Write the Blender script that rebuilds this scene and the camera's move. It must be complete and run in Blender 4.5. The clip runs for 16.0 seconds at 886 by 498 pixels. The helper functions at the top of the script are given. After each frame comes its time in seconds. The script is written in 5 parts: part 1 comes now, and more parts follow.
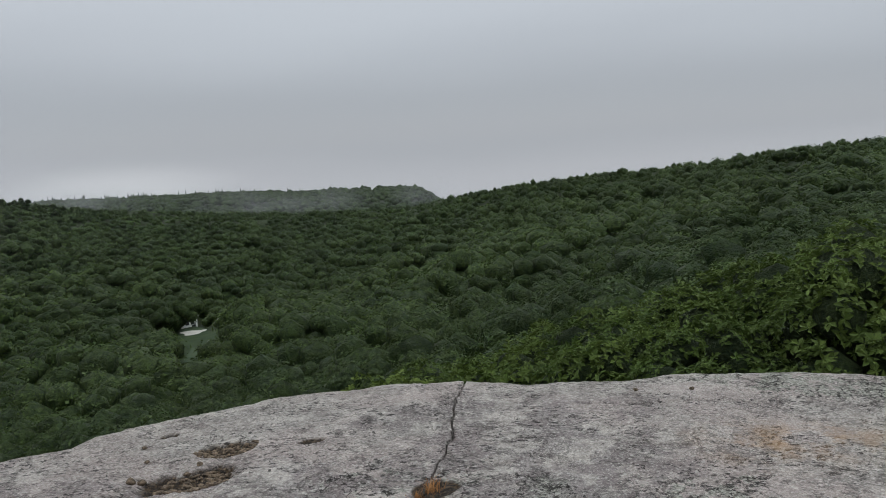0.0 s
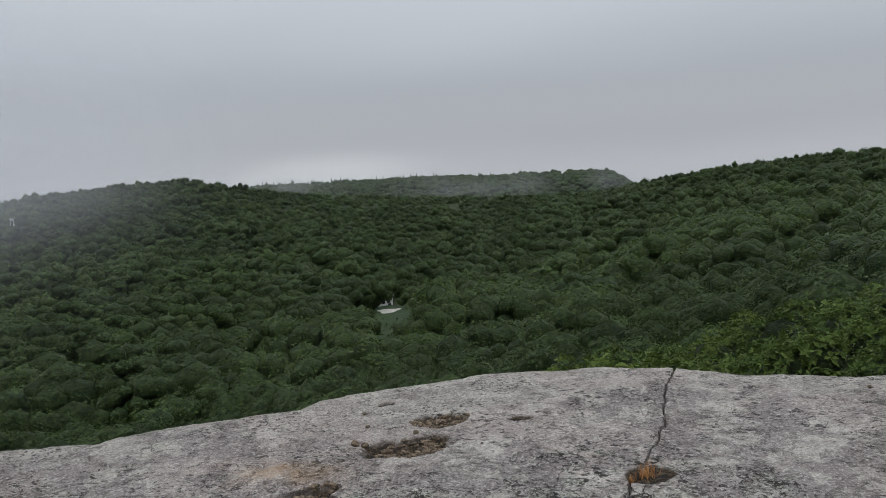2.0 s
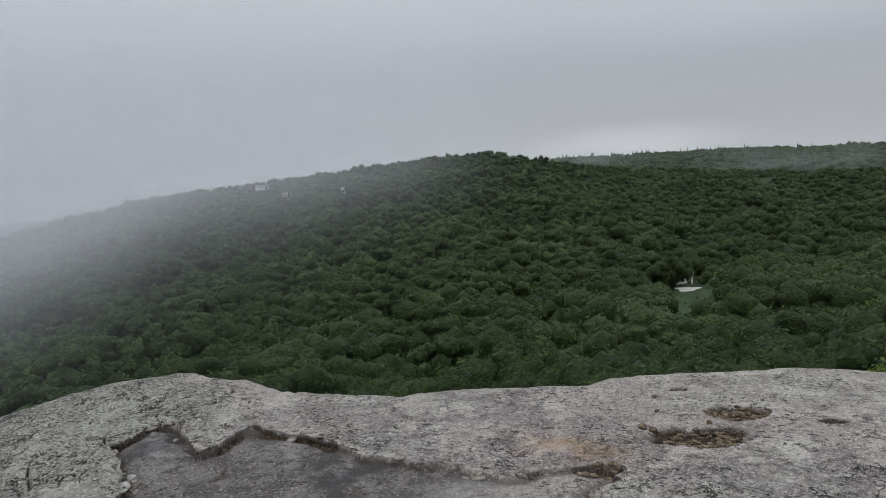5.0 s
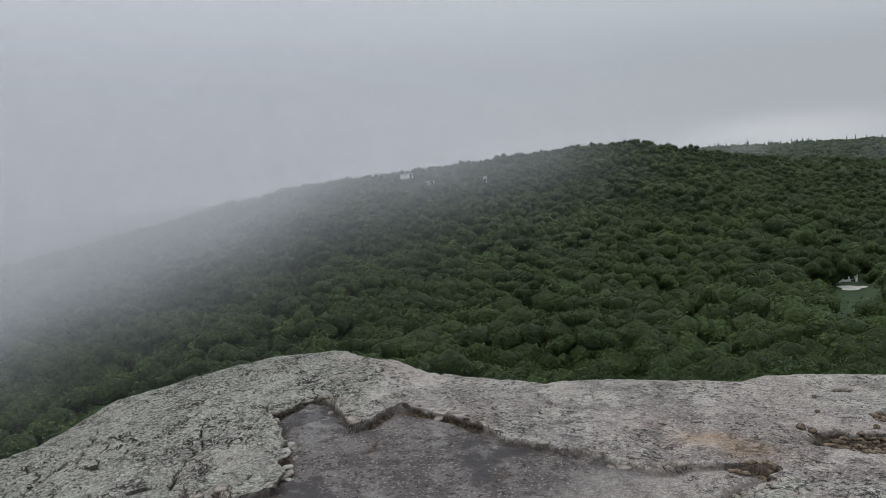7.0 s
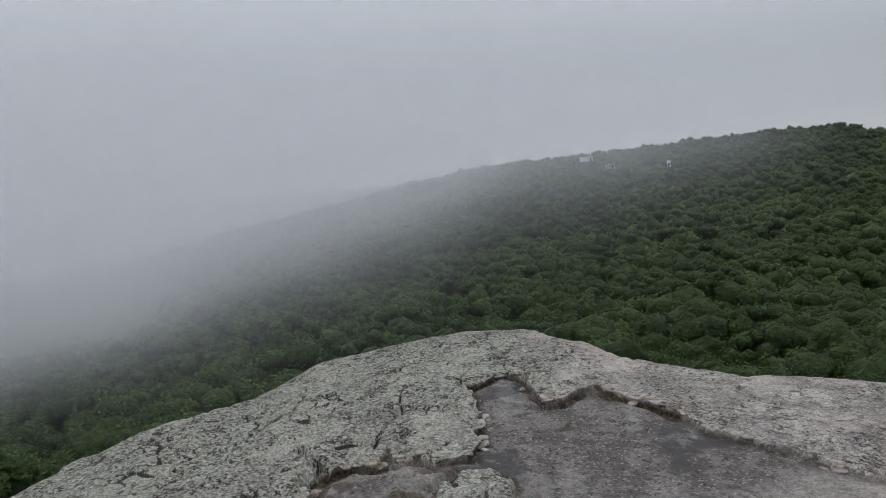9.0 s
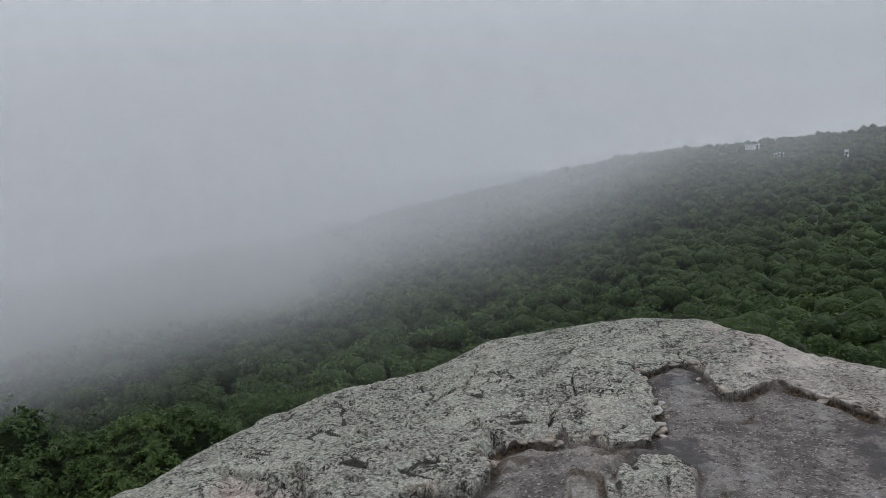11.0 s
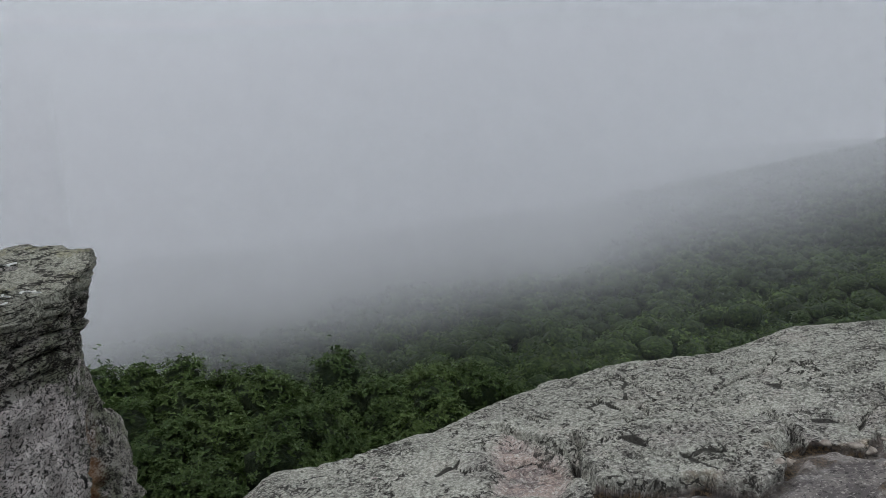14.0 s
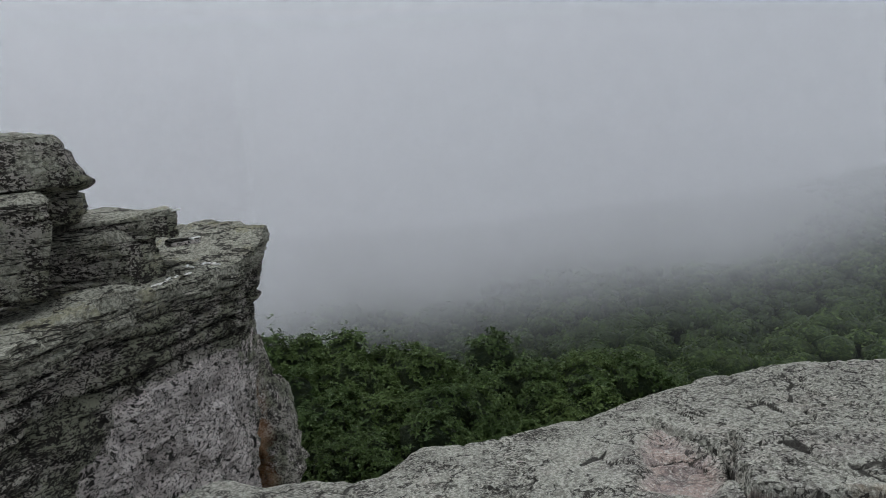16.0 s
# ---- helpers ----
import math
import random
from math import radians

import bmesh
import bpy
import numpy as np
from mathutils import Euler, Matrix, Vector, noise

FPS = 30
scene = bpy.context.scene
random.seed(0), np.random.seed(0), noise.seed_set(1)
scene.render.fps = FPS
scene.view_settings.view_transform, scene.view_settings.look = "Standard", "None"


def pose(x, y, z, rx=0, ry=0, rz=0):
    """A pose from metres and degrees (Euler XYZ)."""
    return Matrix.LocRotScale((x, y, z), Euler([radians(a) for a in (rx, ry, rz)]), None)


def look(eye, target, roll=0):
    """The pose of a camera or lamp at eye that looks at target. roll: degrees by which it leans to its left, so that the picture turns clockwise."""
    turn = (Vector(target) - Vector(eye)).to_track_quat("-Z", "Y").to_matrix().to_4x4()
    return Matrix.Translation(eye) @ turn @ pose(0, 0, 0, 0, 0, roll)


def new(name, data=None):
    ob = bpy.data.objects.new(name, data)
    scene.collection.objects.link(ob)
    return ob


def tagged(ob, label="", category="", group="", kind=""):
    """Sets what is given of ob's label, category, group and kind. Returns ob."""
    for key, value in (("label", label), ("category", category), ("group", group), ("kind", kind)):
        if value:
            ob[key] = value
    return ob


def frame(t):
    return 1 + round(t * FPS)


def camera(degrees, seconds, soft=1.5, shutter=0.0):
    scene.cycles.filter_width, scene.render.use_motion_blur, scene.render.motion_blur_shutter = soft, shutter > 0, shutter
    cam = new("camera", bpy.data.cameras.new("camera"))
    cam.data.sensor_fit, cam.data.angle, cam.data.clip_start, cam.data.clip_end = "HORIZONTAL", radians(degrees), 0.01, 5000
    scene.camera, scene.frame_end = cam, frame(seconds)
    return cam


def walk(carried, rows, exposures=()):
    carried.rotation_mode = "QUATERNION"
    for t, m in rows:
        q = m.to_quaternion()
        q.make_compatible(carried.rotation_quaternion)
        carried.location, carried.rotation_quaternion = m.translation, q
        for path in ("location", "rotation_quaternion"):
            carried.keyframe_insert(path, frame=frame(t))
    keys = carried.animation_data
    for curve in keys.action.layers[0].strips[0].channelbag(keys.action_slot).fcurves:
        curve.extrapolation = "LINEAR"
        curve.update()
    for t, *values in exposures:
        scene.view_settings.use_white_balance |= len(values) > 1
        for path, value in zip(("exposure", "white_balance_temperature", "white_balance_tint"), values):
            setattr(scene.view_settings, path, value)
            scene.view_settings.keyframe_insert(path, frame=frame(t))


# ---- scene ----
cam = camera(59.02, 16.0, soft=0.6)
# seconds, x, y, z, pitch, roll, yaw: a slow turn on the spot, held at eye height
PATH = [
    (0.0, 0.164, 0.180, 1.609, -7.616, 2.961, -0.375),
    (0.5, 0.115, 0.174, 1.602, -7.697, 3.106, 2.380),
    (1.0, 0.070, 0.152, 1.595, -7.766, 3.377, 5.486),
    (1.5, 0.041, 0.132, 1.593, -7.837, 3.595, 8.804),
    (2.0, 0.039, 0.143, 1.598, -7.939, 3.986, 13.400),
    (2.5, 0.033, 0.160, 1.597, -8.080, 4.498, 19.032),
    (3.0, 0.031, 0.167, 1.600, -8.133, 4.621, 22.744),
    (3.5, 0.031, 0.176, 1.602, -8.163, 4.660, 25.575),
    (4.0, 0.028, 0.186, 1.601, -8.194, 4.716, 28.429),
    (4.5, 0.028, 0.196, 1.602, -8.240, 4.776, 31.447),
    (5.0, 0.038, 0.200, 1.603, -8.239, 4.937, 35.029),
    (5.2, 0.045, 0.202, 1.603, -8.200, 5.078, 36.877),
    (7.3, 0.038, 0.113, 1.598, -8.143, 4.877, 47.045),
    (7.5, 0.020, 0.103, 1.597, -8.170, 4.635, 48.454),
    (8.0, 0.013, 0.061, 1.596, -8.184, 5.023, 52.298),
    (8.5, -0.005, 0.027, 1.597, -8.223, 4.951, 55.383),
    (9.0, -0.013, -0.007, 1.598, -8.237, 4.928, 58.394),
    (9.2, -0.013, -0.029, 1.599, -8.302, 4.689, 59.567),
    (11.3, -0.034, -0.224, 1.592, -8.447, 4.527, 71.551),
    (11.5, -0.037, -0.237, 1.590, -8.484, 4.561, 73.018),
    (12.0, -0.050, -0.243, 1.591, -8.620, 4.617, 76.822),
    (12.5, -0.065, -0.225, 1.593, -8.769, 4.699, 80.685),
    (13.0, -0.071, -0.206, 1.600, -8.910, 4.775, 84.249),
    (13.5, -0.069, -0.193, 1.604, -9.039, 4.856, 87.774),
    (14.0, -0.070, -0.184, 1.601, -9.117, 4.859, 90.756),
    (14.5, -0.076, -0.181, 1.602, -9.199, 4.820, 93.392),
    (15.0, -0.073, -0.177, 1.604, -9.277, 4.826, 96.360),
    (15.5, -0.076, -0.163, 1.605, -9.318, 4.863, 99.310),
    (16.0, -0.074, -0.140, 1.605, -9.335, 4.930, 102.630),
]
walk(cam, [(t, pose(x, y, z, 90 + p, r, w)) for t, x, y, z, p, r, w in PATH])

# ---- light: a low overcast, brighter overhead, with a broad weak sun behind it ----
SUN_EL, SUN_ROT = radians(62), radians(200)
world = bpy.data.worlds.new("overcast")
scene.world = world
world.use_nodes = True
wt = world.node_tree
wt.nodes.clear()


def wnode(kind, **values):
    n = wt.nodes.new(kind)
    for k, v in values.items():
        n.inputs[k].default_value = v
    return n


w_out = wnode("ShaderNodeOutputWorld")
w_tc = wnode("ShaderNodeTexCoord")
w_sep = wnode("ShaderNodeSeparateXYZ")
wt.links.new(w_tc.outputs["Generated"], w_sep.inputs[0])
w_map = wnode("ShaderNodeMapping")
w_map.inputs["Scale"].default_value = (1.0, 1.0, 5.5)
wt.links.new(w_tc.outputs["Generated"], w_map.inputs["Vector"])
w_noise = wnode("ShaderNodeTexNoise", Scale=1.7, Detail=3.0, Roughness=0.4)
wt.links.new(w_map.outputs[0], w_noise.inputs["Vector"])
w_mad = wt.nodes.new("ShaderNodeMath")
w_mad.operation = "MULTIPLY_ADD"
w_mad.inputs[1].default_value = 0.085
wt.links.new(w_noise.outputs[0], w_mad.inputs[0])
wt.links.new(w_sep.outputs["Z"], w_mad.inputs[2])
w_ramp = wnode("ShaderNodeValToRGB")
w_ramp.color_ramp.interpolation = "EASE"
stops = [(0.0, (0.47, 0.49, 0.53)), (0.05, (0.41, 0.435, 0.475)), (0.10, (0.40, 0.427, 0.47)), (0.24, (0.565, 0.605, 0.655)), (0.40, (0.66, 0.71, 0.76)), (1.0, (1.33, 1.41, 1.46))]
els = w_ramp.color_ramp.elements
while len(els) < len(stops):
    els.new(0.5)
for e, (p, c) in zip(els, stops):
    e.position, e.color = p, (*c, 1)
wt.links.new(w_mad.outputs[0], w_ramp.inputs[0])
# a pale rift low over the far ridge
w_dot = wt.nodes.new("ShaderNodeVectorMath")
w_dot.operation = "DISTANCE"
w_flat = wnode("ShaderNodeMapping", Scale=(1.0, 1.0, 4.5))
wt.links.new(w_tc.outputs["Generated"], w_flat.inputs["Vector"])
wt.links.new(w_flat.outputs[0], w_dot.inputs[0])
w_dot.inputs[1].default_value = (-math.sin(radians(22)), math.cos(radians(22)), -0.16)
w_near = wnode("ShaderNodeMapRange")
w_near.interpolation_type = "SMOOTHSTEP"
for sock, value in zip(list(w_near.inputs)[1:5], (0.02, 0.17, 0.75, 0.0)):
    sock.default_value = value
wt.links.new(w_dot.outputs["Value"], w_near.inputs[0])
w_rift = wt.nodes.new("ShaderNodeMix")
w_rift.data_type = "RGBA"
wt.links.new(w_near.outputs[0], w_rift.inputs["Factor"])
wt.links.new(w_ramp.outputs[0], w_rift.inputs[6])
w_rift.inputs[7].default_value = (0.60, 0.63, 0.665, 1)
w_cloud = wnode("ShaderNodeBackground", Strength=1.0)
wt.links.new(w_rift.outputs[2], w_cloud.inputs["Color"])
w_sky = wt.nodes.new("ShaderNodeTexSky")
w_sky.sky_type, w_sky.sun_disc, w_sky.sun_elevation, w_sky.sun_rotation = "NISHITA", False, SUN_EL, SUN_ROT
w_clear = wnode("ShaderNodeBackground", Strength=0.08)
wt.links.new(w_sky.outputs[0], w_clear.inputs["Color"])
w_mix = wnode("ShaderNodeMixShader", Fac=0.92)
wt.links.new(w_clear.outputs[0], w_mix.inputs[1])
wt.links.new(w_cloud.outputs[0], w_mix.inputs[2])
wt.links.new(w_mix.outputs[0], w_out.inputs[0])
sun_data = bpy.data.lights.new("sun", "SUN")
sun_data.energy, sun_data.angle, sun_data.color = 0.6, radians(40), (1.0, 0.97, 0.93)
sun = new("sun", sun_data)
sun.matrix_world = look((0, 0, 0), (math.sin(SUN_ROT) * -math.cos(SUN_EL), -math.cos(SUN_ROT) * math.cos(SUN_EL), -math.sin(SUN_EL)))


# ---- materials ----
class Mat:
    """A small node-tree writer."""

    def __init__(self, name):
        self.m = bpy.data.materials.new(name)
        self.m.use_nodes = True
        self.t = self.m.node_tree
        self.t.nodes.clear()
        self.out = self.t.nodes.new("ShaderNodeOutputMaterial")

    def put(self, sock, v):
        if hasattr(v, "is_output"):
            self.t.links.new(v, sock)
        elif isinstance(v, (tuple, list)) and len(v) == 3 and sock.type == "RGBA":
            sock.default_value = (*v, 1)
        else:
            sock.default_value = v

    def node(self, kind, **kw):
        n = self.t.nodes.new(kind)
        for k, v in kw.items():
            self.put(n.inputs[k.replace("_", " ")], v)
        return n

    def attr(self, name):
        n = self.t.nodes.new("ShaderNodeAttribute")
        n.attribute_name = name
        return n.outputs["Fac"]

    def coords(self, scale=(1, 1, 1)):
        tc = self.t.nodes.new("ShaderNodeTexCoord")
        mp = self.node("ShaderNodeMapping", Vector=tc.outputs["Object"], Scale=scale)
        return mp.outputs[0]

    def noise(self, vec, scale, detail=5.0, rough=0.55, warp=0.0):
        return self.node("ShaderNodeTexNoise", Vector=vec, Scale=scale, Detail=detail, Roughness=rough, Distortion=warp).outputs[0]

    def cells(self, vec, scale, feature="F1"):
        n = self.t.nodes.new("ShaderNodeTexVoronoi")
        n.feature = feature
        self.put(n.inputs["Vector"], vec)
        self.put(n.inputs["Scale"], scale)
        return n.outputs["Distance"]

    def math(self, op, a, b=0.0, c=0.0):
        n = self.t.nodes.new("ShaderNodeMath")
        n.operation = op
        for s, v in zip(n.inputs, (a, b, c)):
            self.put(s, v)
        return n.outputs[0]

    def band(self, v, lo, hi, a=0.0, b=1.0):
        n = self.t.nodes.new("ShaderNodeMapRange")
        n.interpolation_type = "SMOOTHSTEP"
        for s, x in zip(n.inputs, (v, lo, hi, a, b)):
            self.put(s, x)
        return n.outputs[0]

    def mix(self, f, a, b, kind="MIX"):
        n = self.t.nodes.new("ShaderNodeMix")
        n.data_type, n.blend_type = "RGBA", kind
        self.put(n.inputs["Factor"], f)
        self.put(n.inputs[6], a)
        self.put(n.inputs[7], b)
        return n.outputs[2]

    def bump(self, height, strength, dist):
        return self.node("ShaderNodeBump", Height=height, Strength=strength, Distance=dist).outputs[0]

    def done(self, color, rough=0.8, normal=None, spec=0.4, metal=0.0):
        p = self.node("ShaderNodeBsdfPrincipled")
        self.put(p.inputs["Base Color"], color)
        self.put(p.inputs["Roughness"], rough)
        self.put(p.inputs["Specular IOR Level"], spec)
        self.put(p.inputs["Metallic"], metal)
        if normal is not None:
            self.put(p.inputs["Normal"], normal)
        self.t.links.new(p.outputs[0], self.out.inputs[0])
        return self.m


def ledge_material():
    """Weathered conglomerate: pinkish bare rock, grey-green lichen crust, damp dark hollows, rusty stain, brown litter
    that also paints the rims' shade.
    """
    k = Mat("ledge_rock")
    v = k.coords()
    big, mid, fine, grit = k.noise(v, 0.9, 4), k.noise(v, 5.0, 7, 0.66, 0.4), k.noise(v, 30.0, 5, 0.68), k.noise(v, 120.0, 3, 0.7)

    def seams(scale, width, mask_scale, lo, hi):
        n = k.noise(v, scale, 6, 0.6, 0.25)
        line = k.band(k.math("ABSOLUTE", k.math("SUBTRACT", n, 0.5)), width * 0.45, width, 1.0, 0.0)
        return k.math("MULTIPLY", line, k.band(k.noise(v, mask_scale, 4, 0.6), lo, hi))

    # bare rock, pale and pinkish, worn in patches
    bare = k.mix(k.band(mid, 0.40, 0.60), (0.36, 0.325, 0.30), (0.56, 0.522, 0.482))
    bare = k.mix(k.math("MULTIPLY", k.band(big, 0.42, 0.6), 0.6), bare, (0.47, 0.395, 0.372))
    # lichen crust, pale green-grey with a broken edge
    crust = k.mix(k.band(k.noise(v, 48.0, 5, 0.72), 0.43, 0.57), (0.235, 0.232, 0.20), (0.47, 0.464, 0.41))
    crust = k.mix(k.math("MULTIPLY", k.band(k.noise(v, 2.2, 6, 0.7), 0.54, 0.66), 0.45), crust, (0.45, 0.40, 0.36))
    lich = k.math("ADD", k.attr("lichen"), k.math("MULTIPLY", k.math("SUBTRACT", k.noise(v, 4.0, 9, 0.74), 0.5), 2.4))
    col = k.mix(k.band(lich, 0.46, 0.52), bare, crust)
    col = k.mix(k.math("MULTIPLY", k.attr("pink"), k.band(k.noise(v, 7.0, 8, 0.74), 0.40, 0.48, 0.25, 0.9)), col, (0.42, 0.32, 0.285))
    # purple-grey damp patches
    purple = k.math("MULTIPLY", k.attr("damp"), k.band(k.noise(v, 3.2, 8, 0.76), 0.45, 0.52))
    col = k.mix(k.math("MULTIPLY", purple, 0.6), col, (0.20, 0.168, 0.175))
    # pale flecks and quartz pebbles
    flecks = k.band(k.noise(v, 44.0, 4, 0.7), 0.555, 0.58)
    col = k.mix(k.math("MULTIPLY", flecks, 0.5), col, (0.68, 0.66, 0.61))
    # dark pits and chips where the surface has flaked, their inner shade put into the colour
    field = k.noise(v, 1.6, 7, 0.7)
    pits = k.math("MULTIPLY", k.band(k.noise(v, 46.0, 4, 0.62, 0.5), 0.545, 0.565), k.math("MULTIPLY", k.band(field, 0.44, 0.53), k.math("MULTIPLY", k.band(lich, 0.15, 0.5, 0.4, 1.0), k.band(lich, 0.8, 1.3, 1.0, 0.55))))
    chips = k.math("MULTIPLY", k.band(k.noise(k.coords((1.0, 1.7, 1.0)), 24.0, 5, 0.66, 0.6), 0.565, 0.58), k.math("MULTIPLY", k.band(k.noise(v, 1.9, 6, 0.7), 0.47, 0.54), k.band(k.attr("lichen"), 0.4, 0.8, 1.0, 0.3)))
    col = k.mix(k.math("MULTIPLY", k.math("MAXIMUM", pits, chips), 0.9), col, (0.055, 0.05, 0.047))
    grain = k.band(k.noise(v, 85.0, 4, 0.7), 0.42, 0.60, 0.74, 1.12)
    col = k.mix(1.0, col, k.node("ShaderNodeCombineColor", Red=grain, Green=grain, Blue=grain).outputs[0], "MULTIPLY")
    stain = k.math("MULTIPLY", k.attr("stain"), k.band(k.noise(v, 4.0, 6, 0.66), 0.40, 0.62))
    col = k.mix(k.math("MULTIPLY", stain, 0.7), col, (0.44, 0.27, 0.135))
    # smooth damp floor of the hollows: purple-grey, with pale grains and scattered pits
    wet = k.attr("wet")
    wet_col = k.mix(k.band(k.noise(v, 6.0, 8, 0.74, 0.3), 0.43, 0.57), (0.082, 0.073, 0.072), (0.168, 0.15, 0.145))
    wet_col = k.mix(k.math("MULTIPLY", k.band(k.noise(v, 58.0, 4, 0.66), 0.585, 0.61), 0.75), wet_col, (0.36, 0.335, 0.31))
    wet_col = k.mix(k.math("MULTIPLY", k.band(k.noise(v, 40.0, 4, 0.66), 0.575, 0.595), 0.85), wet_col, (0.028, 0.025, 0.025))
    wet_col = k.mix(k.band(k.noise(v, 2.1, 5, 0.65), 0.55, 0.62), wet_col, (0.066, 0.06, 0.062))
    col = k.mix(wet, col, wet_col)
    # pothole litter; the same dark brown also paints shade under the hollow rims
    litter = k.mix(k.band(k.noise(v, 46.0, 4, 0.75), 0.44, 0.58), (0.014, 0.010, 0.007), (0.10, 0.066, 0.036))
    col = k.mix(k.math("MULTIPLY", k.attr("dirt_shade"), 0.95), col, litter)
    # crack lines drawn near black: the shade of their depth put into the colour
    cracked = k.math("MAXIMUM", seams(2.3, 0.011, 2.6, 0.50, 0.54), seams(5.5, 0.02, 5.0, 0.51, 0.55))
    cracked = k.math("MAXIMUM", cracked, k.math("MULTIPLY", seams(13.0, 0.03, 3.5, 0.52, 0.56), 0.8))
    cracked = k.math("MULTIPLY", cracked, k.band(lich, 0.2, 0.6, 0.5, 1.0))
    cracked = k.math("MAXIMUM", cracked, k.band(k.attr("crack"), 0.66, 0.9))
    col = k.mix(k.math("MULTIPLY", cracked, k.band(wet, 0.0, 1.0, 0.92, 0.3)), col, (0.03, 0.027, 0.024))
    high = k.math("ADD", k.math("MULTIPLY", fine, 0.9), k.math("MULTIPLY", grit, 0.3))
    high = k.math("ADD", high, k.math("MULTIPLY", mid, 1.3))
    high = k.math("SUBTRACT", high, k.math("ADD", k.math("MULTIPLY", cracked, 0.8), k.math("MULTIPLY", k.math("MAXIMUM", pits, chips), 0.5)))
    pool = k.math("MULTIPLY", wet, k.band(k.noise(v, 3.1, 6, 0.7), 0.52, 0.60))
    rough = k.band(pool, 0.0, 1.0, 0.85, 0.42)
    normal = k.bump(high, k.band(wet, 0.0, 1.0, 1.0, 0.6), 0.024)
    return k.done(col, rough, normal, k.band(pool, 0.0, 1.0, 0.25, 0.4))


def cliff_material():
    """Steep rock: dark and pale chips, scabby pale pink faces with black pits, grey-green lichen on top."""
    k = Mat("cliff_rock")
    v = k.coords()
    layered = k.coords((1.0, 1.0, 1.7))
    mid, fine, grit = k.noise(v, 4.0, 7, 0.66, 0.1), k.noise(v, 26.0, 6, 0.7), k.noise(v, 75.0, 4, 0.75)
    chip, seam = k.noise(layered, 40.0, 5, 0.72, 0.5), k.noise(layered, 7.0, 8, 0.72, 0.3)
    light = k.mix(k.band(k.noise(v, 1.9, 6, 0.68), 0.46, 0.56), (0.43, 0.40, 0.36), (0.26, 0.265, 0.20))
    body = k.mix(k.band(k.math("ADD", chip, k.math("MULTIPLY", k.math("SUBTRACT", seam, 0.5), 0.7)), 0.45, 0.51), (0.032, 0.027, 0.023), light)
    face = k.mix(k.band(k.noise(v, 3.0, 6, 0.7), 0.4, 0.6), (0.58, 0.52, 0.50), (0.80, 0.73, 0.71))
    face = k.mix(k.band(chip, 0.43, 0.475), (0.075, 0.062, 0.056), face)
    scab = k.math("ADD", k.attr("pale"), k.math("MULTIPLY", k.math("SUBTRACT", k.noise(v, 6.0, 9, 0.8), 0.5), 1.6))
    col = k.mix(k.band(scab, 0.42, 0.55), body, face)
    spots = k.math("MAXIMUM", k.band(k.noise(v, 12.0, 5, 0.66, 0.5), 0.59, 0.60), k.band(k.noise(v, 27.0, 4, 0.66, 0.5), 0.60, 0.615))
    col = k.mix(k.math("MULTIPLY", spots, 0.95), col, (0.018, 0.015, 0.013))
    crust = k.mix(k.band(k.noise(v, 40.0, 5, 0.72), 0.43, 0.57), (0.19, 0.188, 0.155), (0.47, 0.46, 0.39))
    crust = k.mix(k.math("MULTIPLY", k.band(k.noise(v, 2.4, 6, 0.7), 0.55, 0.63), 0.5), crust, (0.33, 0.31, 0.18))
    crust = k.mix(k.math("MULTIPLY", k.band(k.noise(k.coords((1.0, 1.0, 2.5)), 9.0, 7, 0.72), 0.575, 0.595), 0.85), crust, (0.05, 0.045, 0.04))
    moss = k.math("ADD", k.attr("lichen"), k.math("MULTIPLY", k.math("SUBTRACT", k.noise(v, 6.0, 8, 0.76), 0.5), 1.4))
    col = k.mix(k.band(moss, 0.5, 0.6), col, crust)
    # thin near-black lines along the bedding, fainter on the pale faces
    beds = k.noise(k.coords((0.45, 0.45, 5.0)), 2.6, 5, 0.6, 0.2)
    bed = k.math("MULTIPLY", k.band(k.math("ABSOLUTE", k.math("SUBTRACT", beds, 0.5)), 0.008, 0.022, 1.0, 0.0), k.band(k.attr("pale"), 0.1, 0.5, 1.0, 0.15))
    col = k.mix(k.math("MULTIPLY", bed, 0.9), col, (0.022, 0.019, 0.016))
    col = k.mix(k.math("MULTIPLY", k.attr("stain"), k.band(mid, 0.42, 0.52)), col, (0.36, 0.165, 0.07))
    high = k.math("ADD", k.math("MULTIPLY", fine, 0.7), k.math("MULTIPLY", seam, 1.2))
    high = k.math("SUBTRACT", k.math("ADD", high, k.math("MULTIPLY", chip, 0.7)), k.math("ADD", k.math("MULTIPLY", spots, 0.4), k.math("MULTIPLY", bed, 0.8)))
    return k.done(col, 0.88, k.bump(high, 0.9, 0.05), 0.25)


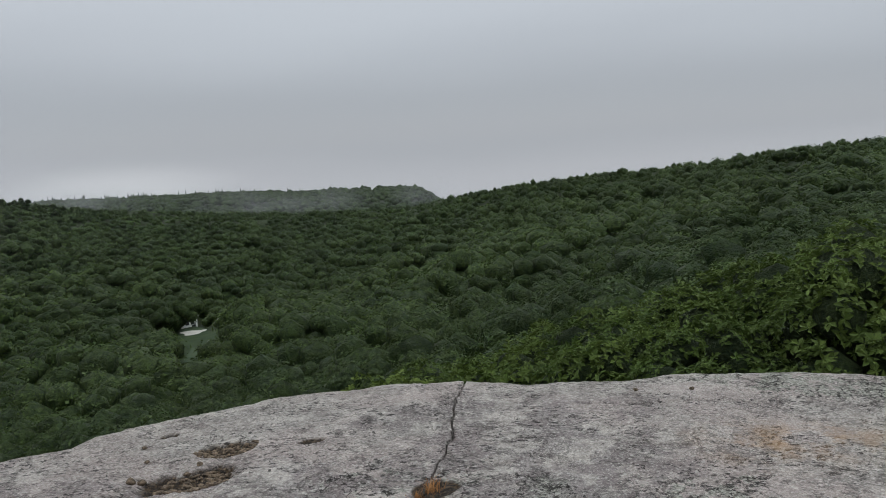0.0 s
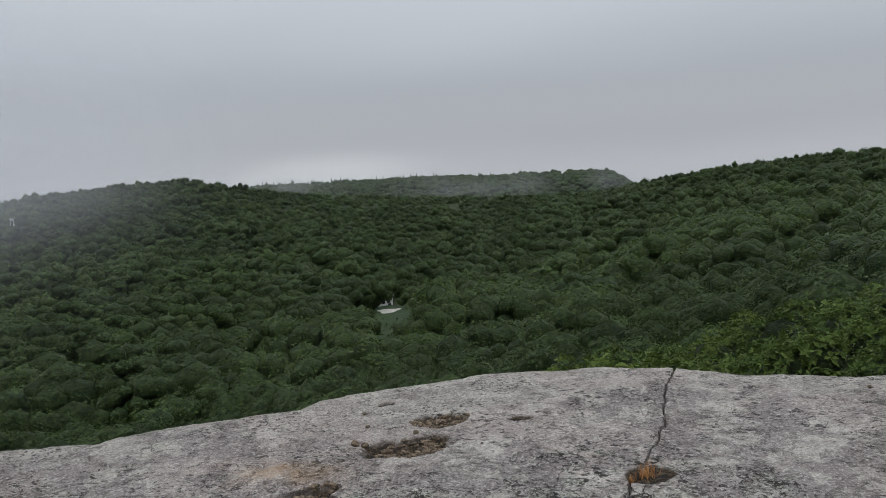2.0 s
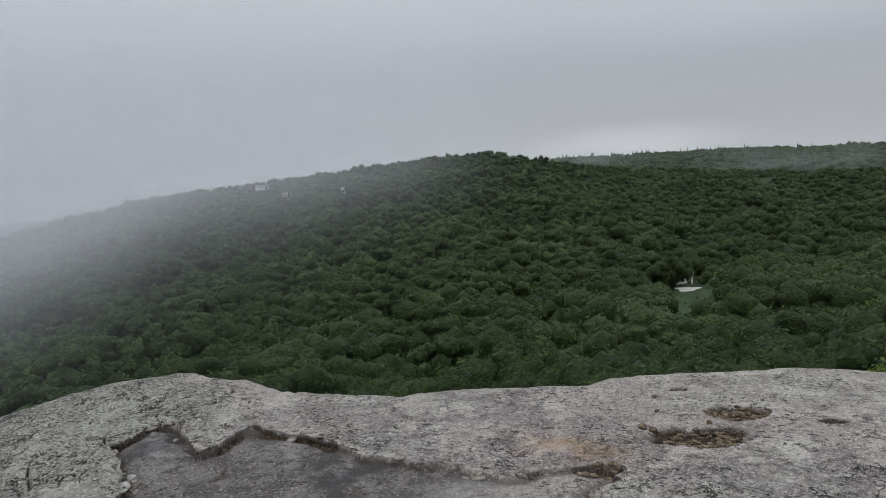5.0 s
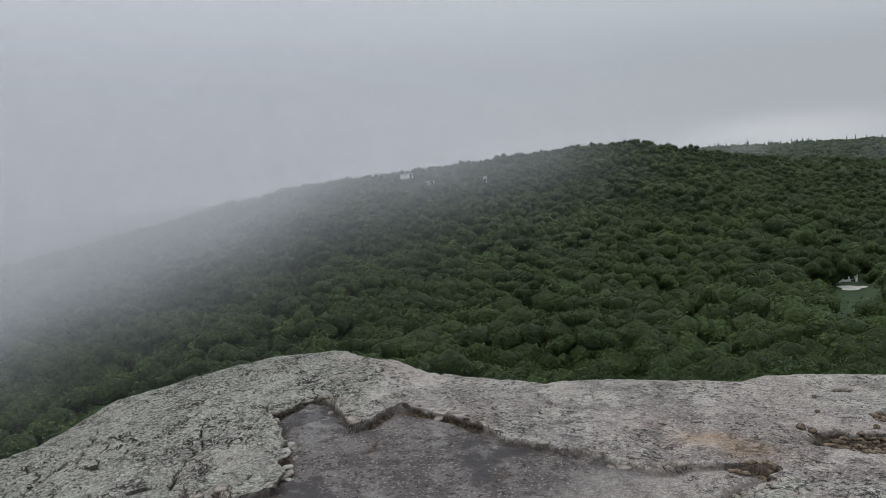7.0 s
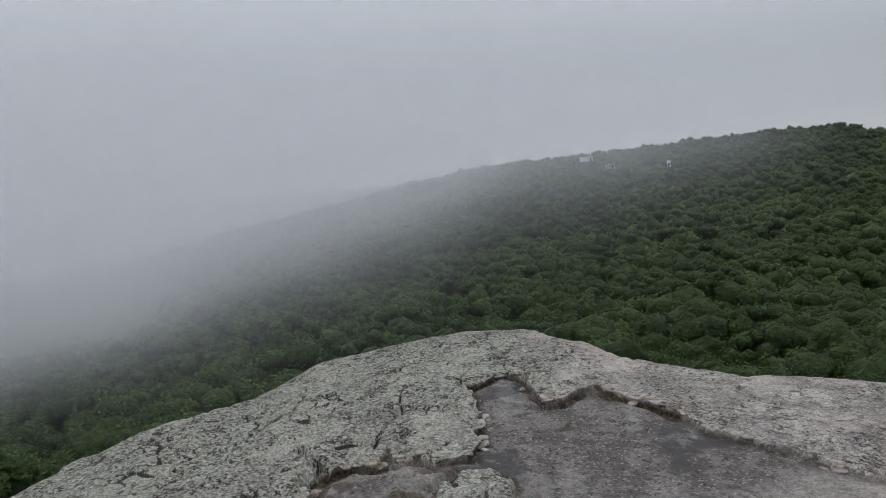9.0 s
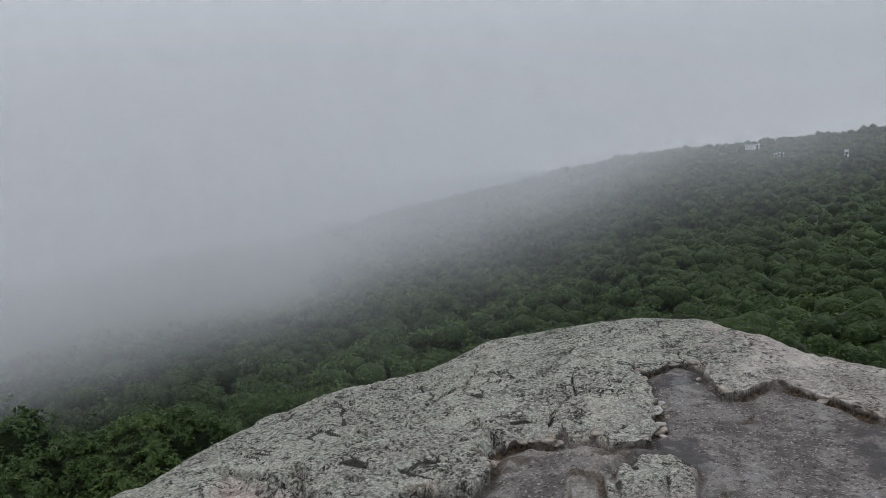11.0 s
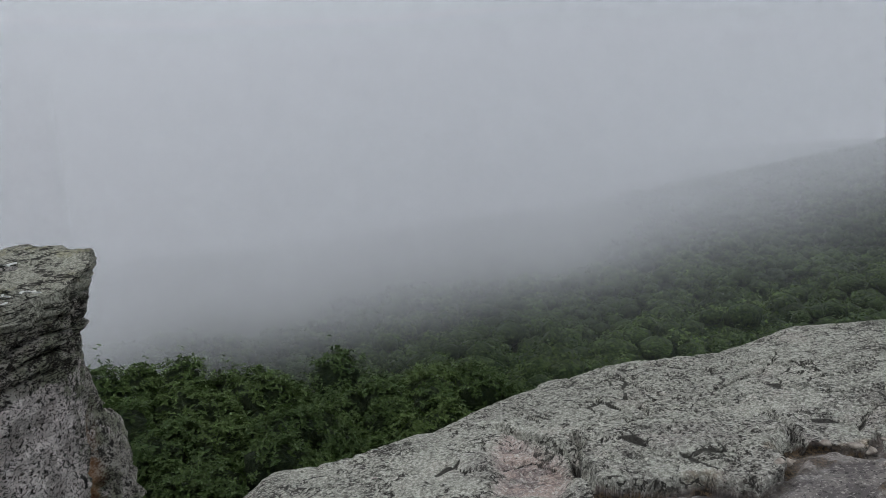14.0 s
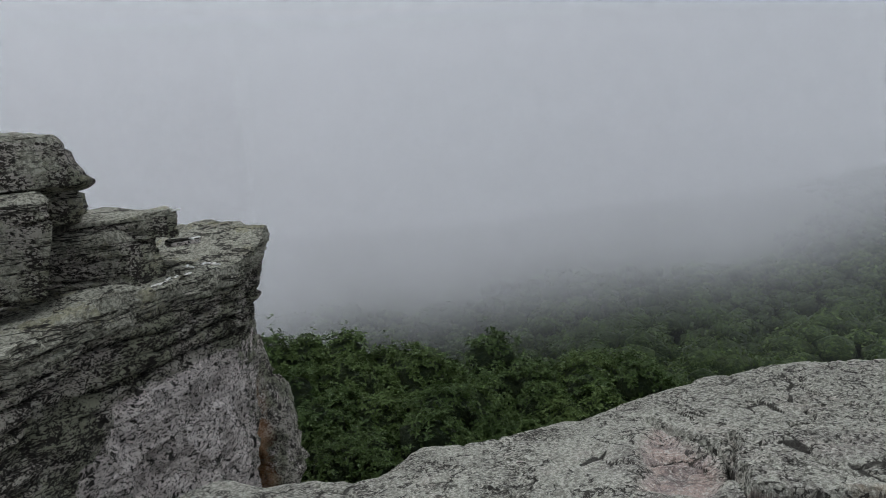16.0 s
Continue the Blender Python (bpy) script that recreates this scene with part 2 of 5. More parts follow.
def leaf_material(name, dark, light, relief=0.0):
    k = Mat(name)
    geo = k.t.nodes.new("ShaderNodeNewGeometry")
    info = k.t.nodes.new("ShaderNodeObjectInfo")
    tint = k.math("ADD", k.attr("tint"), k.math("MULTIPLY", info.outputs["Random"], 0.5))
    f = k.math("ADD", k.math("MULTIPLY", geo.outputs["Random Per Island"], 0.30), k.math("MULTIPLY", tint, 0.8))
    col = k.mix(f, dark, light)
    col = k.mix(k.math("MULTIPLY", k.noise(k.coords(), 0.11, 3), 0.35), col, (0.05, 0.062, 0.012))
    p = k.node("ShaderNodeBsdfPrincipled", Roughness=0.62)
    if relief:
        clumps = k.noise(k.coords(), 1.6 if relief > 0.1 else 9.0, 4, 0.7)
        # hollows between clumps take the dark tone: their shade put into the colour
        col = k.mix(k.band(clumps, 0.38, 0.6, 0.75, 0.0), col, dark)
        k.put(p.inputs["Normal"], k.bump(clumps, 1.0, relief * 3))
    k.put(p.inputs["Base Color"], col)
    k.put(p.inputs["Specular IOR Level"], 0.22)
    t = k.node("ShaderNodeBsdfTranslucent", Color=col)
    m = k.node("ShaderNodeMixShader", Fac=0.22)
    k.t.links.new(p.outputs[0], m.inputs[1])
    k.t.links.new(t.outputs[0], m.inputs[2])
    k.t.links.new(m.outputs[0], k.out.inputs[0])
    return k.m


def plain(name, a, b, scale=3.0, rough=0.8, relief=0.0):
    k = Mat(name)
    v = k.coords()
    n = k.noise(v, scale, 6, 0.62)
    return k.done(k.mix(k.band(n, 0.32, 0.68), a, b), rough, k.bump(k.noise(v, scale * 6, 5, 0.65), 0.6, relief) if relief else None)


def fog_material():
    """Drifting cloud: droplets that scatter the sky's light from above, with the cover of each sheet."""
    k = Mat("fog")
    up = k.node("ShaderNodeCombineXYZ", X=0.0, Y=0.0, Z=1.0).outputs[0]
    down = k.node("ShaderNodeCombineXYZ", X=0.0, Y=0.0, Z=-1.0).outputs[0]
    d = k.node("ShaderNodeBsdfDiffuse", Color=(0.503, 0.51, 0.536), Normal=up)
    t = k.node("ShaderNodeBsdfTranslucent", Color=(0.352, 0.358, 0.376), Normal=down)
    lit = k.node("ShaderNodeAddShader")
    k.t.links.new(d.outputs[0], lit.inputs[0])
    k.t.links.new(t.outputs[0], lit.inputs[1])
    m = k.node("ShaderNodeMixShader", Fac=k.attr("cover"))
    k.t.links.new(k.node("ShaderNodeBsdfTransparent").outputs[0], m.inputs[1])
    k.t.links.new(lit.outputs[0], m.inputs[2])
    k.t.links.new(m.outputs[0], k.out.inputs[0])
    return k.m


M_LEDGE, M_CLIFF, M_FOG = ledge_material(), cliff_material(), fog_material()
M_LEAF = leaf_material("oak_leaves", (0.014, 0.035, 0.013), (0.081, 0.131, 0.034))
M_LEAF_NEAR = leaf_material("near_leaves", (0.026, 0.060, 0.013), (0.120, 0.175, 0.034))
M_LEAF_EDGE = leaf_material("gully_leaves", (0.017, 0.044, 0.015), (0.100, 0.150, 0.042))
# inner crown mass: leaf greens darkened, so shade between leaves is in the colour
M_CORE_SHADE = leaf_material("gully_core_shade", (0.010, 0.024, 0.010), (0.050, 0.075, 0.026), 0.08)
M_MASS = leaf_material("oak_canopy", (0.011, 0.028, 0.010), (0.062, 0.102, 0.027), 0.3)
M_BARK = plain("bark", (0.09, 0.075, 0.06), (0.20, 0.175, 0.15), 9.0, 0.9, 0.01)
M_SOIL = plain("forest_floor", (0.012, 0.022, 0.008), (0.028, 0.04, 0.014), 0.6, 0.95, 0.4)
M_LAWN = plain("lawn", (0.016, 0.038, 0.011), (0.034, 0.060, 0.018), 0.5, 0.95)
M_GRAVEL = plain("pale_gravel", (0.42, 0.40, 0.37), (0.62, 0.60, 0.56), 2.0, 0.9)
M_WHITE = plain("white_paint", (0.70, 0.70, 0.69), (0.82, 0.82, 0.81), 1.2, 0.6)
M_ROOF = plain("grey_shingle", (0.16, 0.16, 0.165), (0.28, 0.28, 0.285), 2.0, 0.85)
M_DARK = plain("dark_glass", (0.02, 0.022, 0.025), (0.04, 0.042, 0.045), 1.0, 0.2)
M_CHALK = plain("chalk", (0.62, 0.62, 0.60), (0.82, 0.82, 0.80), 30.0, 0.95)
M_PEBBLE = plain("pebbles", (0.03, 0.021, 0.015), (0.24, 0.18, 0.125), 45.0, 0.9, 0.004)
M_RIMSTONE = plain("rim_stone", (0.13, 0.105, 0.09), (0.34, 0.30, 0.265), 24.0, 0.9, 0.005)
M_STRAW = plain("dry_grass", (0.20, 0.075, 0.022), (0.42, 0.22, 0.085), 12.0, 0.9)
M_PALESTONE = plain("pale_stone", (0.26, 0.25, 0.235), (0.42, 0.405, 0.38), 14.0, 0.85, 0.004)


# ---- numeric helpers ----
def lattice(i, j, k, seed):
    h = (i * 374761393 + j * 668265263 + k * 2147483647 + seed * 1274126177) & 0xFFFFFFFF
    h = ((h ^ (h >> 13)) * 1274126177) & 0xFFFFFFFF
    return ((h ^ (h >> 16)) & 0xFFFF) / 65535.0 * 2 - 1


def noise3(p, seed=0):
    """Smooth value noise, -1 to 1, at rows of points."""
    p = np.asarray(p, float)
    c = np.floor(p).astype(np.int64)
    f = p - c
    f = f * f * f * (f * (f * 6 - 15) + 10)
    total = 0.0
    for a in (0, 1):
        for b in (0, 1):
            for d in (0, 1):
                w = (f[:, 0] if a else 1 - f[:, 0]) * (f[:, 1] if b else 1 - f[:, 1]) * (f[:, 2] if d else 1 - f[:, 2])
                total = total + w * lattice(c[:, 0] + a, c[:, 1] + b, c[:, 2] + d, seed)
    return total


def facet(p, seed=0):
    """Angular noise: as noise3, but with straight runs between the lattice points."""
    p = np.asarray(p, float)
    c = np.floor(p).astype(np.int64)
    f = p - c
    zero = 0 * c[:, 0]
    w = [[lattice(c[:, 0] + a, c[:, 1] + b, zero, seed) for b in (0, 1)] for a in (0, 1)]
    return (w[0][0] * (1 - f[:, 0]) + w[1][0] * f[:, 0]) * (1 - f[:, 1]) + (w[0][1] * (1 - f[:, 0]) + w[1][1] * f[:, 0]) * f[:, 1]


def fbm(p, octaves=4, seed=0, gain=0.5):
    p = np.asarray(p, float)
    return sum(gain**o * noise3(p * 2.03**o + 17.3 * o, seed + o) for o in range(octaves))


def ridged(p, octaves=3, seed=0):
    return sum(0.5**o * (1 - 2 * np.abs(noise3(p * 2.1**o + 9.1 * o, seed + o))) for o in range(octaves))


def smooth(x, lo, hi):
    u = np.clip((x - lo) / (hi - lo), 0, 1)
    return u * u * (3 - 2 * u)


def outline_distance(x, y, poly):
    """Signed distance to a closed outline, negative inside."""
    best, inside = np.full(x.shape, 1e9), np.zeros(x.shape, bool)
    for (ax, ay), (bx, by) in zip(poly, poly[1:] + poly[:1]):
        dx, dy = bx - ax, by - ay
        u = np.clip(((x - ax) * dx + (y - ay) * dy) / (dx * dx + dy * dy), 0, 1)
        best = np.minimum(best, np.hypot(x - ax - u * dx, y - ay - u * dy))
        with np.errstate(divide="ignore", invalid="ignore"):
            inside ^= ((ay > y) != (by > y)) & (x < dx * (y - ay) / (dy if dy else 1e-9) + ax)
    return np.where(inside, -best, best)


def shards(x, y, size, seed, stretch=1.0, turn=0.0):
    """Angular cells over the plan: distance to the cell's border, its centre, and two numbers of its own (0 to 1)."""
    c, s = math.cos(turn), math.sin(turn)
    u, v = (x * c + y * s) / (size * stretch), (y * c - x * s) / size
    gi, gj = np.floor(u).astype(np.int64), np.floor(v).astype(np.int64)
    f1, f2 = np.full(x.shape, 9.0), np.full(x.shape, 9.0)
    cu, cv, h1, h2 = (np.zeros(x.shape) for _ in range(4))
    for di in (-1, 0, 1):
        for dj in (-1, 0, 1):
            a, b = gi + di, gj + dj
            pu, pv = a + 0.5 + 0.46 * lattice(a, b, 0 * a, seed), b + 0.5 + 0.46 * lattice(a, b, 0 * a + 1, seed)
            d = np.hypot(u - pu, v - pv)
            first = d < f1
            f2 = np.where(first, f1, np.minimum(f2, d))
            f1 = np.where(first, d, f1)
            cu, cv = np.where(first, pu, cu), np.where(first, pv, cv)
            h1 = np.where(first, lattice(a, b, 0 * a + 2, seed) * 0.5 + 0.5, h1)
            h2 = np.where(first, lattice(a, b, 0 * a + 3, seed) * 0.5 + 0.5, h2)
    X, Y = cu * size * stretch, cv * size
    return (f2 - f1) * size / 2, X * c - Y * s, X * s + Y * c, h1, h2


def line_distance(x, y, line):
    best = np.full(x.shape, 1e9)
    for (ax, ay), (bx, by) in zip(line, line[1:]):
        dx, dy = bx - ax, by - ay
        u = np.clip(((x - ax) * dx + (y - ay) * dy) / (dx * dx + dy * dy), 0, 1)
        best = np.minimum(best, np.hypot(x - ax - u * dx, y - ay - u * dy))
    return best


def mesh_of(name, verts, faces, materials, smooth_shade=False, index=None, attrs=None):
    """A mesh from arrays: verts (n, 3), faces (m, 3) or (m, 4)."""
    me = bpy.data.meshes.new(name)
    verts, faces = np.asarray(verts, np.float32), np.asarray(faces, np.int32)
    k = faces.shape[1]
    me.vertices.add(len(verts))
    me.vertices.foreach_set("co", verts.ravel())
    me.loops.add(faces.size)
    me.loops.foreach_set("vertex_index", faces.ravel())
    me.polygons.add(len(faces))
    me.polygons.foreach_set("loop_start", np.arange(0, faces.size, k, dtype=np.int32))
    me.polygons.foreach_set("loop_total", np.full(len(faces), k, np.int32))
    for m in materials if isinstance(materials, (list, tuple)) else [materials]:
        me.materials.append(m)
    if index is not None:
        me.polygons.foreach_set("material_index", np.asarray(index, np.int32))
    if smooth_shade:
        me.polygons.foreach_set("use_smooth", np.ones(len(faces), bool))
    for key, value in (attrs or {}).items():
        a = me.attributes.new(key, "FLOAT", "POINT")
        a.data.foreach_set("value", np.asarray(value, np.float32).ravel())
    me.update(calc_edges=True)
    me.validate()
    return me


def grid_faces(rows, cols, wrap=False):
    i, j = np.meshgrid(np.arange(rows - 1), np.arange(cols if wrap else cols - 1), indexing="ij")
    j2 = (j + 1) % cols
    return np.stack([i * cols + j, i * cols + j2, (i + 1) * cols + j2, (i + 1) * cols + j], -1).reshape(-1, 4)


def part(name, me, parent=None, label="", at=None):
    ob = new(name, me)
    if at is not None:
        ob.matrix_basis = at
    if parent is not None:
        ob.parent = parent
    return tagged(ob, label)


def polar(az, el, r, eye=1.6):
    """A place r metres off over the ground, az degrees to the left of +y, el degrees up from eye height."""
    return Vector((-math.sin(radians(az)) * r, math.cos(radians(az)) * r, eye + r * math.tan(radians(el))))


def table(x, pairs):
    xs, ys = zip(*pairs)
    return np.interp(x, xs, ys)


# ---- the valley: a sheet of ground from the foot of the cliff to the horizon ----
CREST = [(-60, -0.4), (-30, -0.64), (-25, -1.0), (-19, -1.95), (-11.5, -2.4), (-5, -3.06), (0, -3.85), (3.3, -4.4), (10.5, -4.15), (16.4, -3.75), (20, -3.4), (23.8, -2.95),
         (26, -2.6), (28.8, -1.95), (31.6, -1.34), (34.5, -1.25), (40.7, -1.53), (46.8, -1.9), (52, -2.06), (56.4, -2.32), (61, -3.0), (68, -4.2), (80, -6), (100, -7), (140, -7)]
CREST_R = [(-60, 180), (-30, 215), (-11, 330), (0, 420), (15, 480), (31, 450), (45, 420), (60, 380), (75, 320), (90, 260), (130, 240)]
NEAR_EL = [(-60, -6), (-30, -8), (-20, -11), (-10, -14.5), (0, -17), (10, -20), (30, -25), (60, -27), (90, -27), (140, -27)]
FAR_CREST = [(-4, -6.0), (-0.6, -4.4), (0.6, -3.5), (1.6, -2.85), (3.6, -2.75), (10.6, -2.72), (15.2, -2.5), (20.8, -2.4), (27.4, -2.28), (33, -2.2), (45, -3.0)]
NEAR_R, TREE_H, FAR_R = 40.0, 8.0, 1150.0


def canopy(az, r):
    """Height of the treetops over the plan."""
    az, r = np.asarray(az, float), np.asarray(r, float)
    elr, rr, el0 = table(az, CREST), table(az, CREST_R), table(az, NEAR_EL)
    u = np.clip((1 / np.maximum(r, NEAR_R) - 1 / rr) / (1 / NEAR_R - 1 / rr), 0, 1)
    el = elr + (el0 - elr) * u**0.6
    z = 1.6 + np.clip(r, NEAR_R, rr) * np.tan(np.radians(el))
    z = z - np.maximum(r - rr, 0) * 0.22
    return np.maximum(z, -80.0 - 0.075 * r)


def far_top(az):
    return 1.6 + FAR_R * np.tan(np.radians(table(az, FAR_CREST)))


def ground_z(az, r):
    az, r = np.atleast_1d(az).astype(float), np.atleast_1d(r).astype(float)
    z = canopy(az, r) - table(r, [(95, TREE_H), (130, 6.0), (600, 5.2)])
    z = z - 0.8 * np.exp(-((az - 18.2) / 2.2) ** 2 - ((r - 155) / 20) ** 2)
    hill = far_top(az) - 6 - 0.00035 * (r - FAR_R) ** 2
    z = np.where(r > 700, np.maximum(z, hill), z)
    x, y = -np.sin(np.radians(az)) * r, np.cos(np.radians(az)) * r
    z = z + 3.6 * smooth(r, table(az, CREST_R) - 45, table(az, CREST_R)) * (r < 600)
    return z + table(r, [(90, 1.2), (120, 0.5)]) * fbm(np.stack([x * 0.02, y * 0.02, 0 * x], -1), 3, 5)


def build_ground():
    az = np.concatenate([np.arange(-60, 140, 1.0), np.arange(140, 300, 5.0)])
    r = np.concatenate([np.linspace(5.5, 40, 8), np.linspace(50, 500, 46), np.geomspace(540, 4800, 26)])
    A, R = np.meshgrid(az, r)
    wrapped = np.where(A > 140, np.where(A < 220, 140, -60), A)
    z = ground_z(wrapped.ravel(), R.ravel())
    v = np.stack([-np.sin(np.radians(A.ravel())) * R.ravel(), np.cos(np.radians(A.ravel())) * R.ravel(), z], -1)
    f = grid_faces(len(r), len(az), True)[:, ::-1]
    return tagged(new("ground", mesh_of("ground", v, f, M_SOIL, True)), "dark green wooded valley floor running up to hills", "ground", kind="structure")


build_ground()


# ---- trees ----
def ball(sub):
    bm = bmesh.new()
    bmesh.ops.create_icosphere(bm, subdivisions=sub, radius=1)
    bm.verts.index_update()
    v = np.array([x.co[:] for x in bm.verts])
    f = np.array([[x.index for x in p.verts] for p in bm.faces])
    bm.free()
    return v, f


BALL1, BALL2 = ball(1), ball(2)


def lobed_dome(rng, lobes, lobe):
    """Centres and radii of the lobes of a round crown (radius 1, top at 0), spread evenly over its dome, and a heart inside."""
    k = np.arange(lobes) + 0.5
    up = 1 - 1.2 * k / lobes
    turn, flat = k * 2.39996 + rng.uniform(0, 6.283), np.sqrt(1 - up**2)
    c = np.stack([np.cos(turn) * flat * 0.72, np.sin(turn) * flat * 0.72, -0.84 + up * 0.52], -1) + rng.normal(size=(lobes, 3)) * (0.09, 0.09, 0.08)
    return np.concatenate([c, [(0, 0, -0.95)]]), np.concatenate([rng.uniform(*lobe, lobes), [0.66]])


def dome_points(rng, c, rad, count):
    """Places on the outer side of a crown's lobes, with the way that each one faces."""
    lobes, many = len(rad) - 1, count * 3
    pick = rng.integers(0, lobes, many)
    way = c[pick] - (0, 0, -1.0)
    n = rng.normal(size=(many, 3)) + 0.9 * way / np.linalg.norm(way, axis=1, keepdims=True)
    n /= np.linalg.norm(n, axis=1, keepdims=True)
    p = c[pick] + n * rad[pick, None]
    near = np.min(np.linalg.norm(p[:, None] - c[None], axis=2) / rad[None], axis=1)
    keep = np.flatnonzero(near > 0.93)
    keep = np.resize(keep, count)
    return p[keep], n[keep]


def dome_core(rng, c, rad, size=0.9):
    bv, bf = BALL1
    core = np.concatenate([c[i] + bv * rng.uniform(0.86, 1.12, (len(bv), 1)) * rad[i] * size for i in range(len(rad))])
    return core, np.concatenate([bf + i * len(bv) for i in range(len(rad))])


def crown_shape(rng, lobes, leaves, size, lobe=(0.24, 0.38), loose=0.35):
    """A round crown as seen from far off: small leaf tufts laid over its lobes. Gives leaf verts and faces, core verts and faces."""
    c, rad = lobed_dome(rng, lobes, lobe)
    p, n = dome_points(rng, c, rad, leaves)
    p = p + n * rng.uniform(-0.03, 0.02, (leaves, 1))
    face = n + rng.normal(size=(leaves, 3)) * loose + (0, 0, 0.2)
    face /= np.linalg.norm(face, axis=1, keepdims=True)
    side = np.cross(face, rng.normal(size=(leaves, 3)))
    side /= np.linalg.norm(side, axis=1, keepdims=True) + 1e-9
    along = np.cross(face, side)
    s = (size * rng.uniform(0.6, 1.35, leaves))[:, None]
    tri = np.stack([p - side * s, p + side * s * 0.75 - along * s * 0.72, p + side * s * 0.75 + along * s * 0.72 + face * s * rng.uniform(-0.3, 0.3, (leaves, 1))], 1)
    core, cf = dome_core(rng, c, rad)
    return tri.reshape(-1, 3), np.arange(leaves * 3).reshape(-1, 3), core, cf


def leafy_crown(rng, lobes, shoots, per, leaf, lobe, long_share):
    """A crown as seen from close by: shoots over its lobes, each ending in a whorl of folded leaves; some shoots stand out."""
    c, rad = lobed_dome(rng, lobes, lobe)
    p, n = dome_points(rng, c, rad, shoots)
    p = p - n * rng.uniform(0.0, 0.10, (shoots, 1))
    axis = n * 0.6 + rng.normal(size=(shoots, 3)) * 0.35 + (0, 0, 0.55)
    axis /= np.linalg.norm(axis, axis=1, keepdims=True)
    tall = (rng.uniform(0, 1, shoots) < long_share) & (n[:, 2] > 0.1)
    reach = np.where(tall, rng.uniform(0.08, 0.22, shoots), rng.uniform(0.0, 0.05, shoots))
    axis = np.where(tall[:, None], axis + (0, 0, 0.5), axis)
    axis /= np.linalg.norm(axis, axis=1, keepdims=True)
    side = np.cross(axis, rng.normal(size=(shoots, 3)))
    side /= np.linalg.norm(side, axis=1, keepdims=True) + 1e-9
    other = np.cross(axis, side)
    out = []
    for k in range(per):
        a = 6.283 * k / per + rng.normal(size=(shoots, 1)) * 0.35
        spread = side * np.cos(a) + other * np.sin(a)
        way = spread * 0.9 + axis * rng.uniform(-0.25, 0.55, (shoots, 1))
        way /= np.linalg.norm(way, axis=1, keepdims=True)
        across = np.cross(way, axis)
        across /= np.linalg.norm(across, axis=1, keepdims=True) + 1e-9
        lift = np.cross(across, way)
        s = leaf * rng.uniform(0.6, 1.3, (shoots, 1))
        base = p + axis * (reach * rng.uniform(0.25, 1.0, shoots))[:, None]
        mid = base + way * s * 0.55 + lift * s * 0.10
        out.append(np.stack([base, mid + across * s * 0.27, base + way * s - lift * s * 0.12, mid - across * s * 0.27], 1))
    v = np.concatenate(out).reshape(-1, 3)
    i = np.arange(shoots * per)[:, None] * 4
    f = np.concatenate([i + (0, 1, 2), i + (0, 2, 3)], 1).reshape(-1, 3)
    core, cf = dome_core(rng, c, rad, 0.84)
    return v, f, core, cf


def limb(points, radii, sides=7):
    """A tapered bent tube."""
    v, f = [], []
    for i, (p, r) in enumerate(zip(points, radii)):
        for s in range(sides):
            t = 2 * math.pi * s / sides
            v.append((p[0] + r * math.cos(t), p[1] + r * math.sin(t), p[2]))
    f = grid_faces(len(points), sides, True)
    return np.array(v), f


def trunk_mesh(rng, height, girth, reach):
    """A tapered trunk with limbs; its top lies at 0."""
    vs, fs, n = [], [], 0
    bend = rng.normal(size=2) * 0.12 * reach
    zs = np.linspace(-height, -0.6 * reach, 7)
    pts = [(bend[0] * math.sin(2.2 * k / 6), bend[1] * k / 6, z) for k, z in enumerate(zs)]
    parts = [limb(pts, np.linspace(girth, girth * 0.4, 7))]
    for b in range(6):
        a, k = b * 1.05 + rng.uniform(-0.3, 0.3), 3 + b % 3
        x, y, z = pts[k]
        out = reach * rng.uniform(0.3, 0.5)
        line = [(x + math.cos(a) * out * u, y + math.sin(a) * out * u, z + (-0.62 * reach - z) * u**0.7 * rng.uniform(0.85, 1.0)) for u in (0, 0.3, 0.65, 1)]
        parts.append(limb(line, np.array((0.5, 0.36, 0.24, 0.1)) * girth, 5))
    for v, f in parts:
        vs.append(v), fs.append(f + n)
        n += len(v)
    return mesh_of("trunk", np.concatenate(vs), np.concatenate(fs), M_BARK, True)


def crown_mesh(shape, radius, deep, leaf_mat, core_mat):
    q, qf, c, cf = shape
    v = np.concatenate([q, c]) * np.array((radius, radius, deep))
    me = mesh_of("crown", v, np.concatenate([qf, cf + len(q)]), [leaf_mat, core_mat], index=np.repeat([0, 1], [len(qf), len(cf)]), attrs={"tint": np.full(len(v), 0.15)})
    me.polygons.foreach_set("use_smooth", np.repeat([False, True], [len(qf), len(cf)]))
    return me


def far_kinds(seed, count, lobes, leaves, size, radius, deep, height, girth, mat, core_mat):
    rng = np.random.default_rng(seed)
    return [(crown_mesh(crown_shape(rng, lobes, leaves, size / radius), radius, deep, mat, core_mat), trunk_mesh(rng, height, girth, radius)) for _ in range(count)]


def near_kinds(seed, count, lobes, shoots, per, leaf, radius, deep, height, girth, mat, core_mat, lobe, long_share):
    rng = np.random.default_rng(seed)
    return [(crown_mesh(leafy_crown(rng, lobes, shoots, per, leaf / radius, lobe, long_share), radius, deep, mat, core_mat), trunk_mesh(rng, height, girth, radius)) for _ in range(count)]


def plant(kinds, which, x, y, top, turn, scale, label, group, height):
    """One tree: an empty at its foot carries its trunk and its crown."""
    crown, trunk = kinds[which % len(kinds)]
    root = new("oak_tree")
    root.matrix_basis = Matrix.LocRotScale((x, y, top - height * scale), Euler((0, 0, turn)), (scale, scale, scale))
    part("crown", crown, root, at=pose(0, 0, height))
    part("trunk", trunk, root, at=pose(0, 0, height))
    return tagged(root, label, "tree", group)


